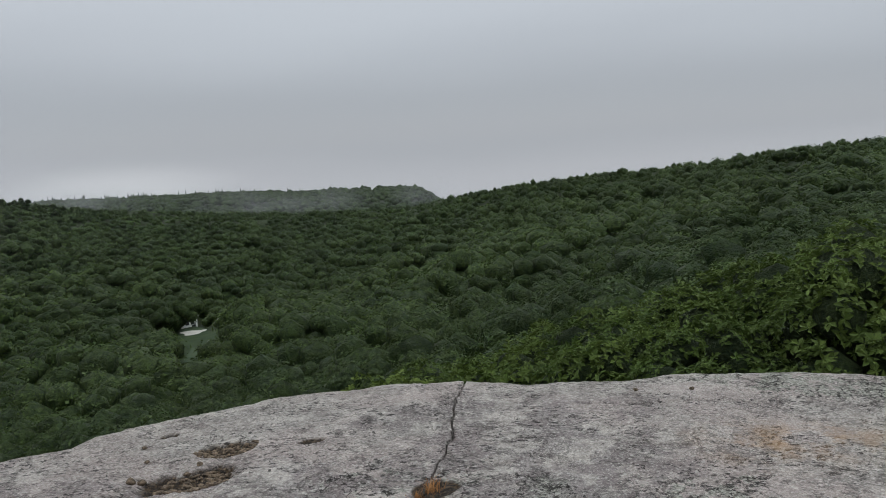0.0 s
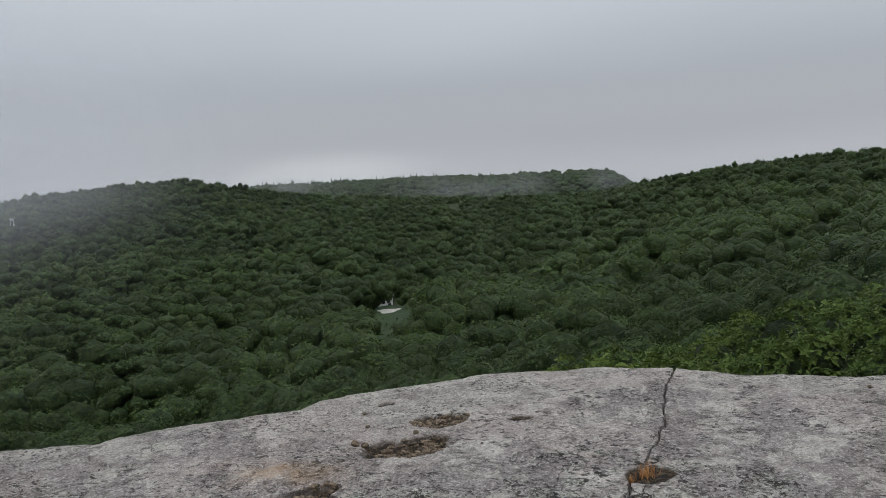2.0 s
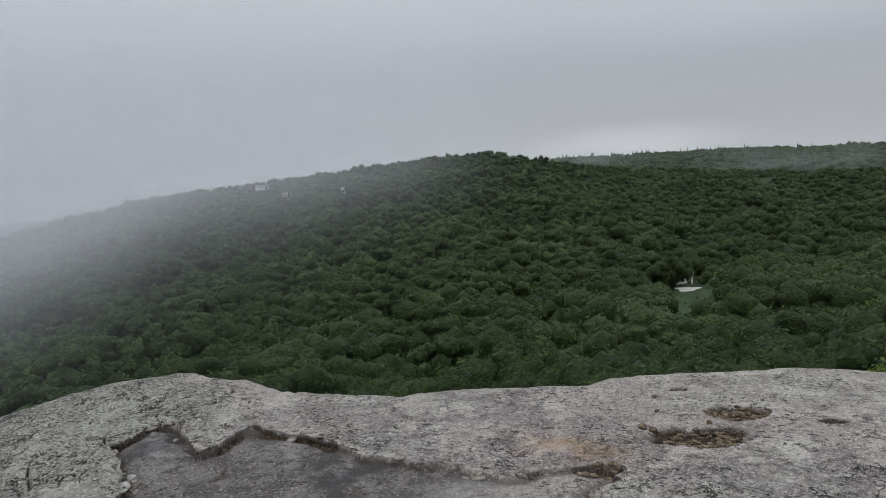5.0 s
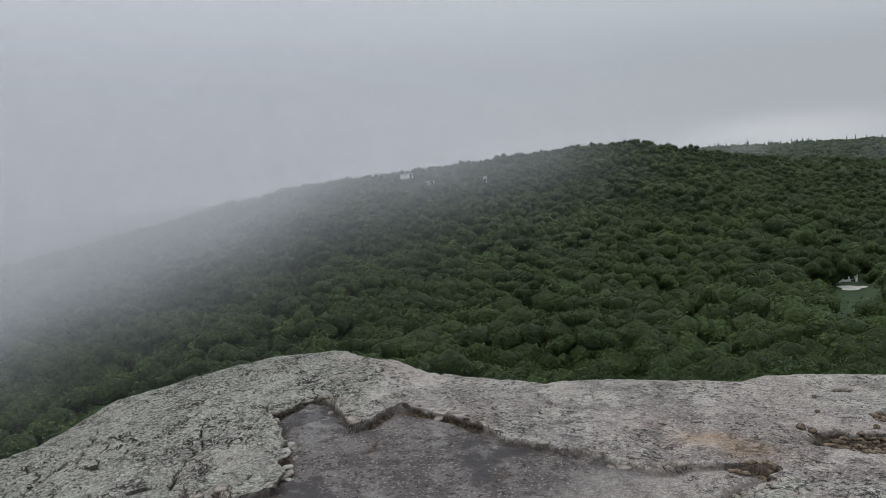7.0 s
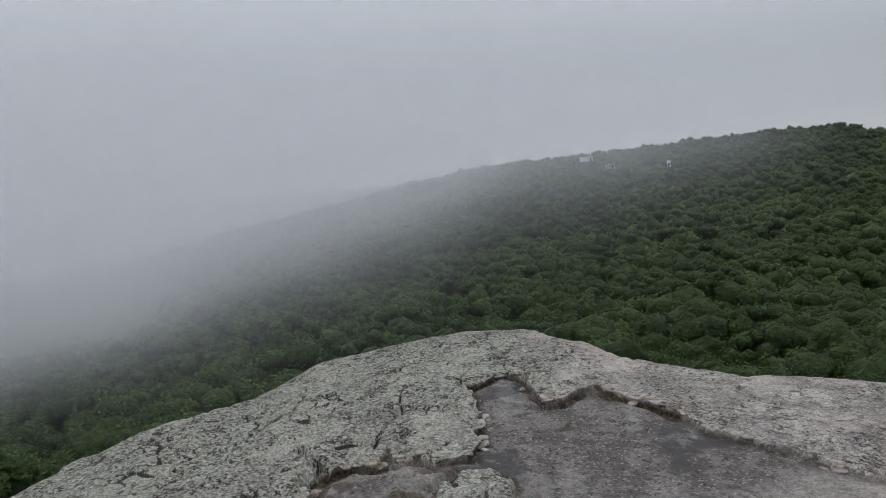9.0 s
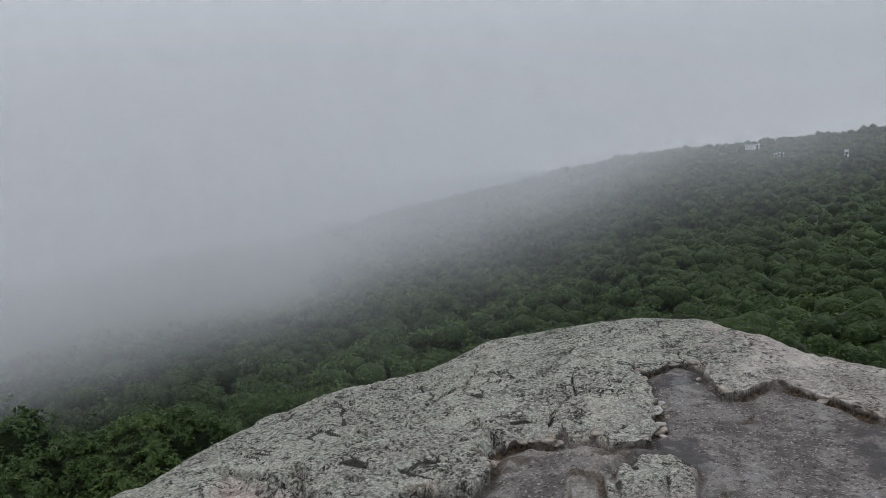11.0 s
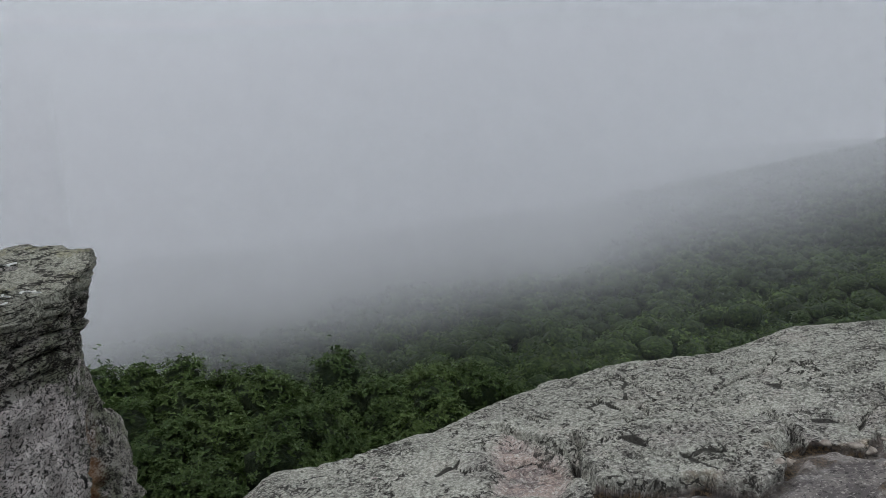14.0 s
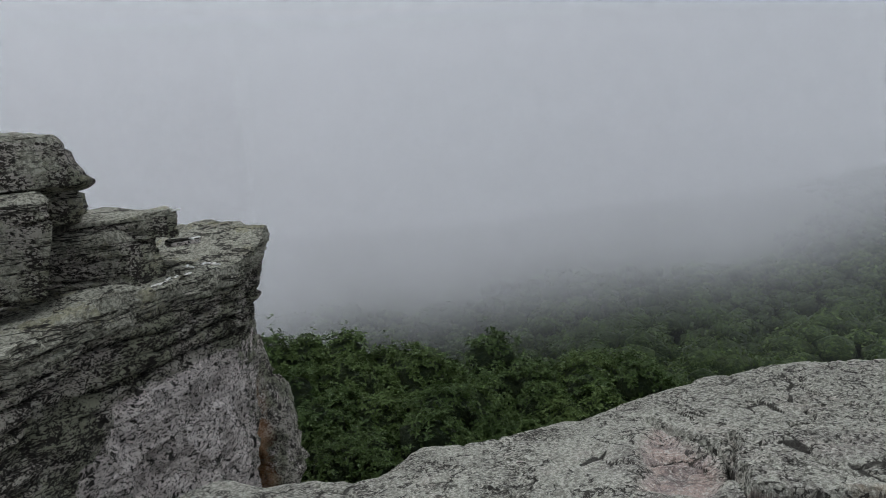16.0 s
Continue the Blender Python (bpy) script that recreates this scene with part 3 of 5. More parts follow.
HILL_SITES = [(48.28, 396.0, 9.0), (46.65, 372.0, 6.0), (42.5, 352.0, 4.0)]


def keep_out(az, r):
    """True where a hillside building looks out over the trees."""
    return any(abs(az - a) * radians(1) * r < w / 2 and rr - 26 < r < rr + 5 for a, rr, w in HILL_SITES)


# far woods: every crown is real leafage, joined into one stand
def far_woods():
    rng = np.random.default_rng(11)
    kinds = []
    for lobes, leaves, size in ((20, 950, 0.029), (14, 460, 0.037), (9, 150, 0.055)):
        kinds.append([crown_shape(rng, lobes, leaves, size, (0.22, 0.38) if lobes > 12 else (0.26, 0.42), 0.5) for _ in range(10)])
    vs, fs, idx, tint, n = [], [], [], [], 0

    def add(kind, x, y, top, rad, tall, shade):
        nonlocal n
        q, qf, c, cf = kinds[kind][rng.integers(10)]
        t = rng.uniform(0, 6.283)
        m = np.array([[math.cos(t), -math.sin(t), 0], [math.sin(t), math.cos(t), 0], [0, 0, 1]]) * (rad * rng.uniform(0.85, 1.2), rad * rng.uniform(0.85, 1.2), rad * tall)
        v = np.concatenate([q, c]) @ m.T + (x, y, top)
        vs.append(v)
        fs.append(np.concatenate([qf, cf + len(q)]) + n)
        idx.append(np.concatenate([np.zeros(len(qf)), np.ones(len(cf))]))
        tint.append(np.full(len(v), np.clip(shade, 0, 1)))
        n += len(v)

    # low growth between the nearer trees
    r = 32.0
    while r < 112:
        az = -37.0
        while az < 122:
            a, rr = az + rng.uniform(-1, 1), r + rng.uniform(-1, 1)
            add(2, -math.sin(radians(a)) * rr, math.cos(radians(a)) * rr, float(canopy(a, rr)) - rng.uniform(2.0, 3.4), rng.uniform(2.6, 3.6), 1.0, rng.uniform(0.2, 0.8))
            az += math.degrees(4.8 / r)
        r += 4.6
    # the close rows that make the skyline
    for row in range(3):
        az = -37.0 + row
        while az < 76:
            cr = float(table(az, CREST_R))
            rr = cr - 9 + 6 * row + rng.uniform(-2, 2)
            if not keep_out(az, rr):
                add(2, -math.sin(radians(az)) * rr, math.cos(radians(az)) * rr, float(canopy(az, rr)) + rng.uniform(-0.9, 0.3), rng.uniform(2.6, 3.2 if az < -8 else 4.2), 1.1, rng.uniform(0, 0.7))
            az += math.degrees(rng.uniform(3.0, 4.4) / rr)
    r = 80.0
    while r < 505:
        step = 8.6 if r < 110 else 9.2 if r < 240 else 9.8
        az = -37 + rng.uniform(0, 2)
        while az < (78 if r > 190 else 100 if r > 150 else 118):
            a, rr = az + rng.uniform(-0.45, 0.45) * math.degrees(step / r), r + rng.uniform(-2.4, 2.4)
            az += math.degrees(step * rng.uniform(0.85, 1.15) / r)
            if rr > float(table(a, CREST_R)) + 6 or keep_out(a, rr):
                continue
            x, y = -math.sin(radians(a)) * rr, math.cos(radians(a)) * rr
            grove = float(noise3(np.array([[x * 0.03, y * 0.03, 0.0]]), 3)[0])
            rad = rng.triangular(4.4, 6.2, 8.6) * (1 + 0.15 * grove)
            if abs(a - 18.0) * radians(1) * rr < 2.2 + 0.75 * rad and 114 < rr < 180:
                continue
            calm = min(1.0, max(0.25, (float(table(a, CREST_R)) - rr) / 60))
            top = float(canopy(a, rr)) + (rng.uniform(-2.2, 1.4) + 1.2 * grove) * calm + (0.5 * calm - 0.3) * (rad - 5) + 0.3 * (1.25 - calm)
            if rr < 113 and abs(a - 18.0) < 4:
                top = min(top, 1.6 - rr * math.tan(radians(13.5)))
            add(0 if rr < 105 else 1 if rr < 190 else 2, x, y, top, rad, rng.uniform(0.7, 1.0), 0.35 + 0.3 * grove + rng.normal() * 0.25)
        r += step * 0.95
    i = np.concatenate(idx)
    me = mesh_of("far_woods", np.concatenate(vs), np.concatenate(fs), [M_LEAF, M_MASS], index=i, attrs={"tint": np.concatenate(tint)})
    me.polygons.foreach_set("use_smooth", i > 0)
    return tagged(new("far_woods", me), "dense green deciduous woods over the valley and hills", "woods", kind="stuff")


def distant_ridge():
    """The wooded ridge beyond the near hills, with a few spiry conifers on its crest."""
    rng = np.random.default_rng(12)
    vs, fs, tint, n = [], [], [], 0
    bv, bf = BALL1
    for _ in range(2600):
        a, r = rng.uniform(-0.6, 34), rng.uniform(860, 1165)
        hill = float(far_top(a)) - 0.00035 * (r - FAR_R) ** 2
        x, y = -math.sin(radians(a)) * r, math.cos(radians(a)) * r
        s = rng.uniform(3.6, 6.0)
        v = bv * (1 + 0.25 * rng.normal(size=(len(bv), 1))) * (s, s, s * 0.8) + (x, y, hill - s * 0.8 + rng.uniform(-1, 1))
        vs.append(v), fs.append(bf + n), tint.append(np.full(len(v), rng.uniform(0, 0.7)))
        n += len(v)
    for _ in range(40):
        a = rng.choice([24.5, 22.8, 21.2, 20.6, 18.5, 16.2, 14.0, 10.5, 25.6]) + rng.normal() * 0.6
        x, y = -math.sin(radians(a)) * 1145, math.cos(radians(a)) * 1145
        h, w = rng.uniform(5, 9), rng.uniform(1.6, 2.6)
        base = float(far_top(a)) - 3
        for k in range(4):
            ring = [(x + w * (1 - k / 4.4) * math.cos(q), y + w * (1 - k / 4.4) * math.sin(q), base + h * k / 4.2) for q in np.linspace(0, 6.283, 7)[:-1]]
            v = np.array(ring + [(x, y, base + h * (k + 1.35) / 4.4)])
            vs.append(v), fs.append(np.array([[q, (q + 1) % 6, 6] for q in range(6)]) + n), tint.append(np.full(7, 0.0))
            n += 7
    me = mesh_of("distant_ridge", np.concatenate(vs), np.concatenate(fs), M_MASS, False, attrs={"tint": np.concatenate(tint)})
    return tagged(new("distant_ridge", me), "hazy wooded ridge with scattered conifers on its crest", "woods", kind="stuff")


far_woods()
distant_ridge()

# trees of the slope below the cliff
MID_H, NEAR_H, EDGE_H = 10.0, 9.0, 8.0
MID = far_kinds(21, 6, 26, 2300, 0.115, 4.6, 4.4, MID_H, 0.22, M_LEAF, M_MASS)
NEAR = near_kinds(22, 4, 26, 1050, 6, 0.19, 2.9, 3.0, NEAR_H, 0.14, M_LEAF_NEAR, M_CORE_SHADE, (0.18, 0.32), 0.05)
EDGE = near_kinds(23, 4, 30, 2300, 6, 0.115, 2.5, 2.5, EDGE_H, 0.12, M_LEAF_EDGE, M_CORE_SHADE, (0.17, 0.32), 0.06)


def slope_trees():
    rng = np.random.default_rng(31)
    r, count = 34.0, 0
    while r < 79:
        az = -37.0
        while az < 122:
            step = (6.6 if r < 70 else 7.2) * (0.86 if az < 5 else 1.0)
            a, rr = az + rng.uniform(-0.4, 0.4) * math.degrees(step / r), r + rng.uniform(-1.8, 1.8)
            az += math.degrees(step * rng.uniform(0.85, 1.15) / r)
            x, y = -math.sin(radians(a)) * rr, math.cos(radians(a)) * rr
            top = float(canopy(a, rr)) + rng.uniform(-1.3, 1.1)
            el = math.degrees(math.atan2(top - 1.6, rr))
            if el < -21.5 - (3 if a > 95 else 0):
                continue
            plant(MID, count, x, y, top, rng.uniform(0, 6.28), rng.uniform(0.85, 1.35), "broad-crowned green oak on the valley slope", "slope trees", MID_H)
            count += 1
        r += 6.0 if r < 70 else 6.8


def bank_trees():
    """Bright scrubby trees that stand close under the ledge where the bank rises."""
    rng = np.random.default_rng(32)
    spots = [(-33, 23, -6.0), (-29.5, 26, -6.4), (-31, 20.5, -9.6), (-26, 26, -8.6), (-27, 21, -11.2), (-22.5, 27, -10.2), (-23, 22, -12.6), (-19, 25, -11.6),
             (-19.5, 20, -13.8), (-15.5, 27, -12.6), (-16, 21.5, -14.6), (-12, 28, -13.4), (-12.5, 22.5, -15.2), (-8.5, 28.5, -14.2), (-9, 23, -15.8), (-5, 29, -14.8),
             (-5.2, 24, -16.2), (-1.5, 30, -15.4), (-1.2, 24.5, -16.9), (2.5, 31, -16.2), (-35, 21, -7.4), (-36, 27, -5.2), (-28.5, 33, -7.0), (-24, 34, -8.8), (-20, 35, -10.2), (-16, 36, -11.6), (-12, 37, -12.6), (-8, 37, -13.5), (-32.5, 30, -8.6), (-21, 29, -11.4)]
    for i, (a, r, el) in enumerate(spots):
        p = polar(a, el, r)
        plant(NEAR, i, p.x, p.y, p.z, rng.uniform(0, 6.28), rng.uniform(0.85, 1.15) * (r / 23) ** 0.4, "bright green scrub oak close below the rock ledge", "bank trees", NEAR_H)


GULLY_TOP = [(84, -21.6), (88.3, -18.6), (91, -17.3), (94.2, -17.3), (96.7, -16.9), (99.2, -17.3), (100.4, -17.1), (104.1, -16.3), (108, -15.6), (110.7, -15.8), (113.5, -15.7), (116.7, -13.9), (119, -14.0), (126, -14)]


def edge_trees():
    """Leafy oaks in the gully between the ledge and the overhanging cliff, the tallest row behind."""
    rng = np.random.default_rng(33)
    count = 0
    for r, gap, drop, big in ((14.2, 4.2, 0.0, 0.9), (12.6, 4.6, 2.6, 0.8), (11.0, 4.6, 5.6, 0.7)):
        az = 90.5 + 1.7 * (count % 3)
        while az < 122:
            p = polar(az, float(table(az, GULLY_TOP)) - drop + rng.uniform(-0.5, 0.1), r + rng.uniform(-0.4, 0.4))
            plant(EDGE, count, p.x, p.y, p.z, rng.uniform(0, 6.28), big * rng.uniform(0.8, 1.1), "dark green oak with dense leaves in the gully", "gully trees", EDGE_H)
            count += 1
            az += gap * rng.uniform(0.8, 1.2)


def lawn_trees():
    """Tall trees round the lawn that all but hide the house."""
    rng = np.random.default_rng(34)
    spots = ((19.5, 168, -9.7, 1.0), (16.6, 128, -13.2, 0.55), (16.7, 178, -9.95, 0.6), (18.5, 195, -9.2, 1.15), (17.3, 192, -9.35, 1.0), (14.2, 163, -10.3, 1.1), (22.6, 160, -10.4, 1.1), (21.0, 147, -11.5, 0.95), (14.0, 142, -11.4, 1.2), (21.2, 132, -12.4, 0.95), (14.6, 124, -12.5, 1.1))
    for i, (a, r, el, s) in enumerate(spots):
        p = polar(a, el, r)
        plant(MID, i, p.x, p.y, p.z, rng.uniform(0, 6.28), s, "tall green oak beside the lawn", "lawn trees", MID_H)


slope_trees()
lawn_trees()
bank_trees()
edge_trees()


# ---- the clearing with its house, and the buildings on the hill ----
def box(bm, lo, hi, m=None):
    made = bmesh.ops.create_cube(bm, size=1)["verts"]
    c, s = (Vector(lo) + Vector(hi)) / 2, Vector(hi) - Vector(lo)
    for v in made:
        v.co = Vector((v.co.x * s.x, v.co.y * s.y, v.co.z * s.z)) + c
    return made


def bm_mesh(name, bm, mat, bevel=0.0):
    if bevel:
        bmesh.ops.bevel(bm, geom=bm.edges[:], offset=bevel, segments=2, affect="EDGES")
    me = bpy.data.meshes.new(name)
    bm.to_mesh(me)
    bm.free()
    me.materials.append(mat)
    return me


def box_part(name, lo, hi, mat, parent, label="", bevel=0.0):
    bm = bmesh.new()
    box(bm, lo, hi)
    return part(name, bm_mesh(name, bm, mat, bevel), parent, label)


def house(at, w, d, h, roof_h, label, wall=None, windows=2):
    """A gabled house of w x d metres: walls, roof, windows with panes, a door."""
    root = new("house")
    root.matrix_basis = at
    box_part("wall", (-w / 2, -d / 2, 0), (w / 2, d / 2, h), wall or M_WHITE, root)
    bm = bmesh.new()
    e = 0.35
    vs = [bm.verts.new(c) for c in ((-w / 2 - e, -d / 2 - e, h), (w / 2 + e, -d / 2 - e, h), (w / 2 + e, d / 2 + e, h), (-w / 2 - e, d / 2 + e, h), (-w / 2 - e, 0, h + roof_h), (w / 2 + e, 0, h + roof_h))]
    for f in ((0, 1, 5, 4), (2, 3, 4, 5), (0, 4, 3), (1, 2, 5), (3, 2, 1, 0)):
        bm.faces.new([vs[i] for i in f])
    part("roof", bm_mesh("roof", bm, M_ROOF), root, "weathered grey shingle roof")
    for i in range(windows):
        x = -w / 2 + w * (i + 0.7) / (windows + 0.6)
        fr = box_part("window", (x - 0.5, -d / 2 - 0.06, 0.9), (x + 0.5, -d / 2 + 0.01, 2.1), M_WHITE, root)
        box_part("pane", (x - 0.42, -d / 2 - 0.08, 0.98), (x + 0.42, -d / 2 - 0.055, 2.02), M_DARK, fr, "dark glass")
    box_part("door", (w / 2 - 1.3, -d / 2 - 0.05, 0), (w / 2 - 0.45, -d / 2 + 0.01, 2.05), M_DARK, root)
    return tagged(root, label, "house")


def face_eye(p, turn=0.0):
    """A pose at p whose front (-y) looks back to the ledge."""
    return pose(p.x, p.y, p.z, 0, 0, math.degrees(math.atan2(-p.x, p.y)) + turn)


def build_clearing():
    def spot(az, r, lift=0.0):
        return Vector((-math.sin(radians(az)) * r, math.cos(radians(az)) * r, float(ground_z(az, r)[0]) + lift))

    # lawn and pale drive: patches laid on the slope
    for name, az0, r0, w, l, lift, mat, label in (("lawn", 18.0, 146, 5.5, 28, 0.25, M_LAWN, "mown green lawn in a forest clearing"), ("drive", 18.3, 165, 2.3, 2.8, 0.5, M_GRAVEL, "pale gravel drive end beside the lawn")):
        rr, tt = np.meshgrid(np.linspace(0.02, 1, 10), np.linspace(0, 2 * np.pi, 40, endpoint=False), indexing="ij")
        wob = 1 + 0.18 * np.sin(3 * tt + az0) + 0.1 * np.sin(5 * tt)
        dr, da = (rr * np.sin(tt) * l * wob).ravel(), np.degrees((rr * np.cos(tt) * w * wob).ravel() / r0)
        A, R = az0 + da, r0 + dr
        v = np.stack([-np.sin(np.radians(A)) * R, np.cos(np.radians(A)) * R, ground_z(A, R) + lift], -1)
        tagged(new(name, mesh_of(name, v, grid_faces(10, 40, True), mat, True)), label, name, kind="structure")
    house(face_eye(spot(18.75, 176, -0.2), 25), 3.2, 5, 2.6, 1.0, "white clapboard house half hidden behind the clearing's trees")
    house(face_eye(spot(16.15, 161), -20), 1.2, 1.4, 2.4, 0.7, "small white garden shed at the edge of the lawn", windows=1)
    car(face_eye(spot(17.0, 140, 0.2), 92))


def car(at):
    """A small grey car: body with a cabin, glass and four wheels."""
    root = new("car")
    root.matrix_basis = at
    bm = bmesh.new()
    prof = [(-2.1, 0.35), (-2.1, 0.85), (-1.3, 0.95), (-0.7, 1.45), (0.9, 1.45), (1.6, 0.98), (2.1, 0.9), (2.1, 0.35)]
    loops = [[bm.verts.new((x, y, z)) for x, z in prof] for y in (-0.85, 0.85)]
    for i in range(len(prof)):
        j = (i + 1) % len(prof)
        bm.faces.new((loops[0][i], loops[0][j], loops[1][j], loops[1][i]))
    bm.faces.new(loops[0][::-1])
    bm.faces.new(loops[1])
    part("body", bm_mesh("body", bm, M_ROOF, 0.06), root)
    for y in (-0.875, 0.855):
        box_part("side_glass", (-0.75, y, 1.0), (0.95, y + 0.02, 1.36), M_DARK, root, "dark glass")
    for x in (-1.35, 1.3):
        for y in (-0.8, 0.8):
            bm = bmesh.new()
            bmesh.ops.create_cone(bm, cap_ends=True, segments=18, radius1=0.33, radius2=0.33, depth=0.2, matrix=Matrix.Translation((x, y, 0.33)) @ Matrix.Rotation(math.pi / 2, 4, "X"))
            part("wheel", bm_mesh("wheel", bm, M_DARK), root, "black tyre")
    return tagged(root, "pale grey car parked at the lawn's edge", "car")


build_clearing()


def hill_buildings():
    for az, el, r, w, d, h, turn, label, wall in ((48.28, -2.62, 396, 6.2, 4, 1.5, 0, "long white building on the wooded hillside", M_WHITE), (46.65, -3.25, 372, 3.6, 3, 1.0, 15, "grey cabin roof among the hillside trees", M_ROOF),
                                                  (42.6, -3.45, 352, 1.2, 1.2, 2.0, 10, "narrow white hut among the hillside trees", M_WHITE)):
        p = polar(az, el, r) - Vector((0, 0, 0.6))
        house(face_eye(p, turn), w, d, h + 0.6, 0.4, label, wall, 0 if w > 5 else 1)


hill_buildings()


# ---- fog: drifting veils, thicker to the west and with distance ----
CLEAR_TO = [(-60, 3200), (-5, 2900), (10, 2400), (28, 1350), (34, 780), (38, 590), (46, 450), (52, 400), (57, 325), (62, 280), (68, 240), (75, 200), (83, 170), (90, 158), (97, 150), (110, 132), (125, 92), (150, 60)]
VEILS = [46.0 * 1.085**i for i in range(27)] + [520, 640, 780]


def fog_veils():
    az = np.concatenate([np.arange(-50, -4, 2.0), np.arange(-4, 32, 1.0), np.arange(32, 151, 2.0)])
    before = 0.0
    for i, r in enumerate(VEILS):
        low = float(np.degrees(np.arctan((canopy(az, np.full(az.shape, float(r))) - 1.6) / r)).min()) - 2
        el = np.concatenate([np.linspace(low, 8, 20), np.linspace(12, 60, 5)])
        E, A = np.meshgrid(el, az, indexing="ij")
        e, a = E.ravel(), A.ravel()
        way = np.stack([-np.sin(np.radians(a)) * 8, np.cos(np.radians(a)) * 8, e * 0.22], -1)
        puff = fbm(way, 4, 40 + i)
        limit = table(a, CLEAR_TO) * (1 + 0.12 * fbm(way * 0.35, 3, 39) + 0.03 * puff)
        power = 3.6 + 3.0 * smooth(a, 74, 90)
        depth = (r / limit) ** power - (before / limit) ** power
        cover = np.minimum(1 - np.exp(-depth), 0.212)
        if r > 500:
            # scraps of mist that hang before the far ridge
            hang = np.exp(-(((a - 12) / 5.5) ** 2) - ((e + 3.3) / 0.55) ** 2) + np.exp(-(((a - 1.0) / 1.6) ** 2) - ((e + 3.3) / 0.6) ** 2) + 0.8 * np.exp(-(((a - 25) / 3.0) ** 2) - ((e + 2.5) / 0.4) ** 2)
            cover = cover + 0.15 * hang * smooth(fbm(way * (3, 3, 5), 3, 90 + i), -0.25, 0.35)
        # each veil thins out where it meets the treetops, so that it ends softly
        el_t = np.degrees(np.arctan((canopy(a, np.full(a.shape, r)) - 1.6) / r))
        cover = cover * smooth(e, el_t - 1.0, el_t + 2.5 + 60.0 / r)
        cover = cover * (1 - 0.9 * smooth(e, -1.5, 12))
        before = r
        rr = r
        v = np.stack([-np.sin(np.radians(a)) * rr, np.cos(np.radians(a)) * rr, 1.6 + rr * np.tan(np.radians(e))], -1)
        ob = new("fog_veil", mesh_of("fog_veil", v, grid_faces(len(el), len(az)), M_FOG, True, attrs={"cover": np.clip(cover, 0, 1)}))
        tagged(ob, "pale grey drifting fog over the wooded slope", "fog", "fog veils", "stuff")


scene.cycles.transparent_max_bounces = 64
fog_veils()


# ---- the ledge underfoot ----
EDGE_R = [(-60, 6.1), (-30.4, 5.96), (-25, 5.9), (-16.7, 5.61), (-14.7, 5.47), (-7.6, 5.39), (-1, 5.5), (6.4, 5.47), (10.4, 5.44), (17, 5.27), (22.8, 5.16), (24.4, 4.99), (36.8, 5.08), (38.1, 5.01),
          (46.8, 5.44), (49.5, 5.91), (51.9, 6.09), (52.8, 6.33), (58.1, 6.44), (63, 6.31), (69.3, 6.1), (74, 5.75), (79.6, 5.59), (86, 5.25), (89, 4.99), (95.9, 4.48), (101, 4.31), (107.9, 4.24),
          (111.5, 3.93), (119.7, 4.1), (123, 4.31), (126, 4.2), (140, 3.9), (200, 4.5), (260, 5.5), (300, 6.1)]
EDGE_Z = [(-60, -0.05), (60, -0.05), (69, -0.10), (74, -0.2), (300, -0.2)]
# the lower layer laid bare where the top layer has broken off, and an island of the top layer left on it
FLOOR = [(-2.4, 0.25), (-3.44, 0.34), (-3.36, 0.52), (-3.38, 0.79), (-3.23, 0.99), (-3.27, 1.1), (-3.5, 1.19), (-3.63, 1.29), (-3.6, 1.35), (-3.62, 1.47), (-3.54, 1.59), (-3.71, 1.72), (-3.54, 1.68),
         (-3.44, 1.77), (-3.29, 1.82), (-3.27, 1.97), (-3.35, 2.15), (-3.71, 2.36), (-3.91, 2.43), (-4.19, 2.58), (-4.34, 2.93), (-4.27, 3.0), (-4.1, 3.0), (-3.73, 2.84), (-3.6, 2.71), (-3.55, 2.87),
         (-3.64, 3.2), (-3.49, 3.14), (-3.24, 3.17), (-3.05, 3.2), (-2.76, 3.09), (-2.46, 3.12), (-2.03, 3.18), (-1.62, 3.4), (-1.5, 3.5), (-1.4, 3.43), (-1.45, 3.1), (-1.75, 2.6), (-1.4, 1.8), (-1.6, 0.8)]
ISLAND = [(-3.04, 1.68), (-3.1, 1.85), (-3.01, 1.92), (-2.89, 1.96), (-2.7, 1.84), (-2.6, 1.5), (-2.9, 1.5)]
# a thick plate still lying on the lower layer, and the bare pink rock beside it
PLATE = [(-4.11, 0.36), (-4.21, 0.47), (-4.37, 0.69), (-4.37, 0.88), (-4.22, 1.04), (-4.3, 1.24), (-4.06, 1.36), (-3.74, 1.33), (-3.5, 1.19), (-3.27, 1.1), (-3.23, 0.99), (-3.38, 0.79), (-3.36, 0.52), (-3.44, 0.34), (-3.69, 0.29)]
PINK = [(-4.44, -0.03), (-4.2, -0.12), (-3.86, -0.17), (-3.4, -0.14), (-3.3, 0.2), (-3.53, 0.27), (-3.8, 0.28), (-3.95, 0.23), (-4.08, 0.17), (-4.24, 0.08)]
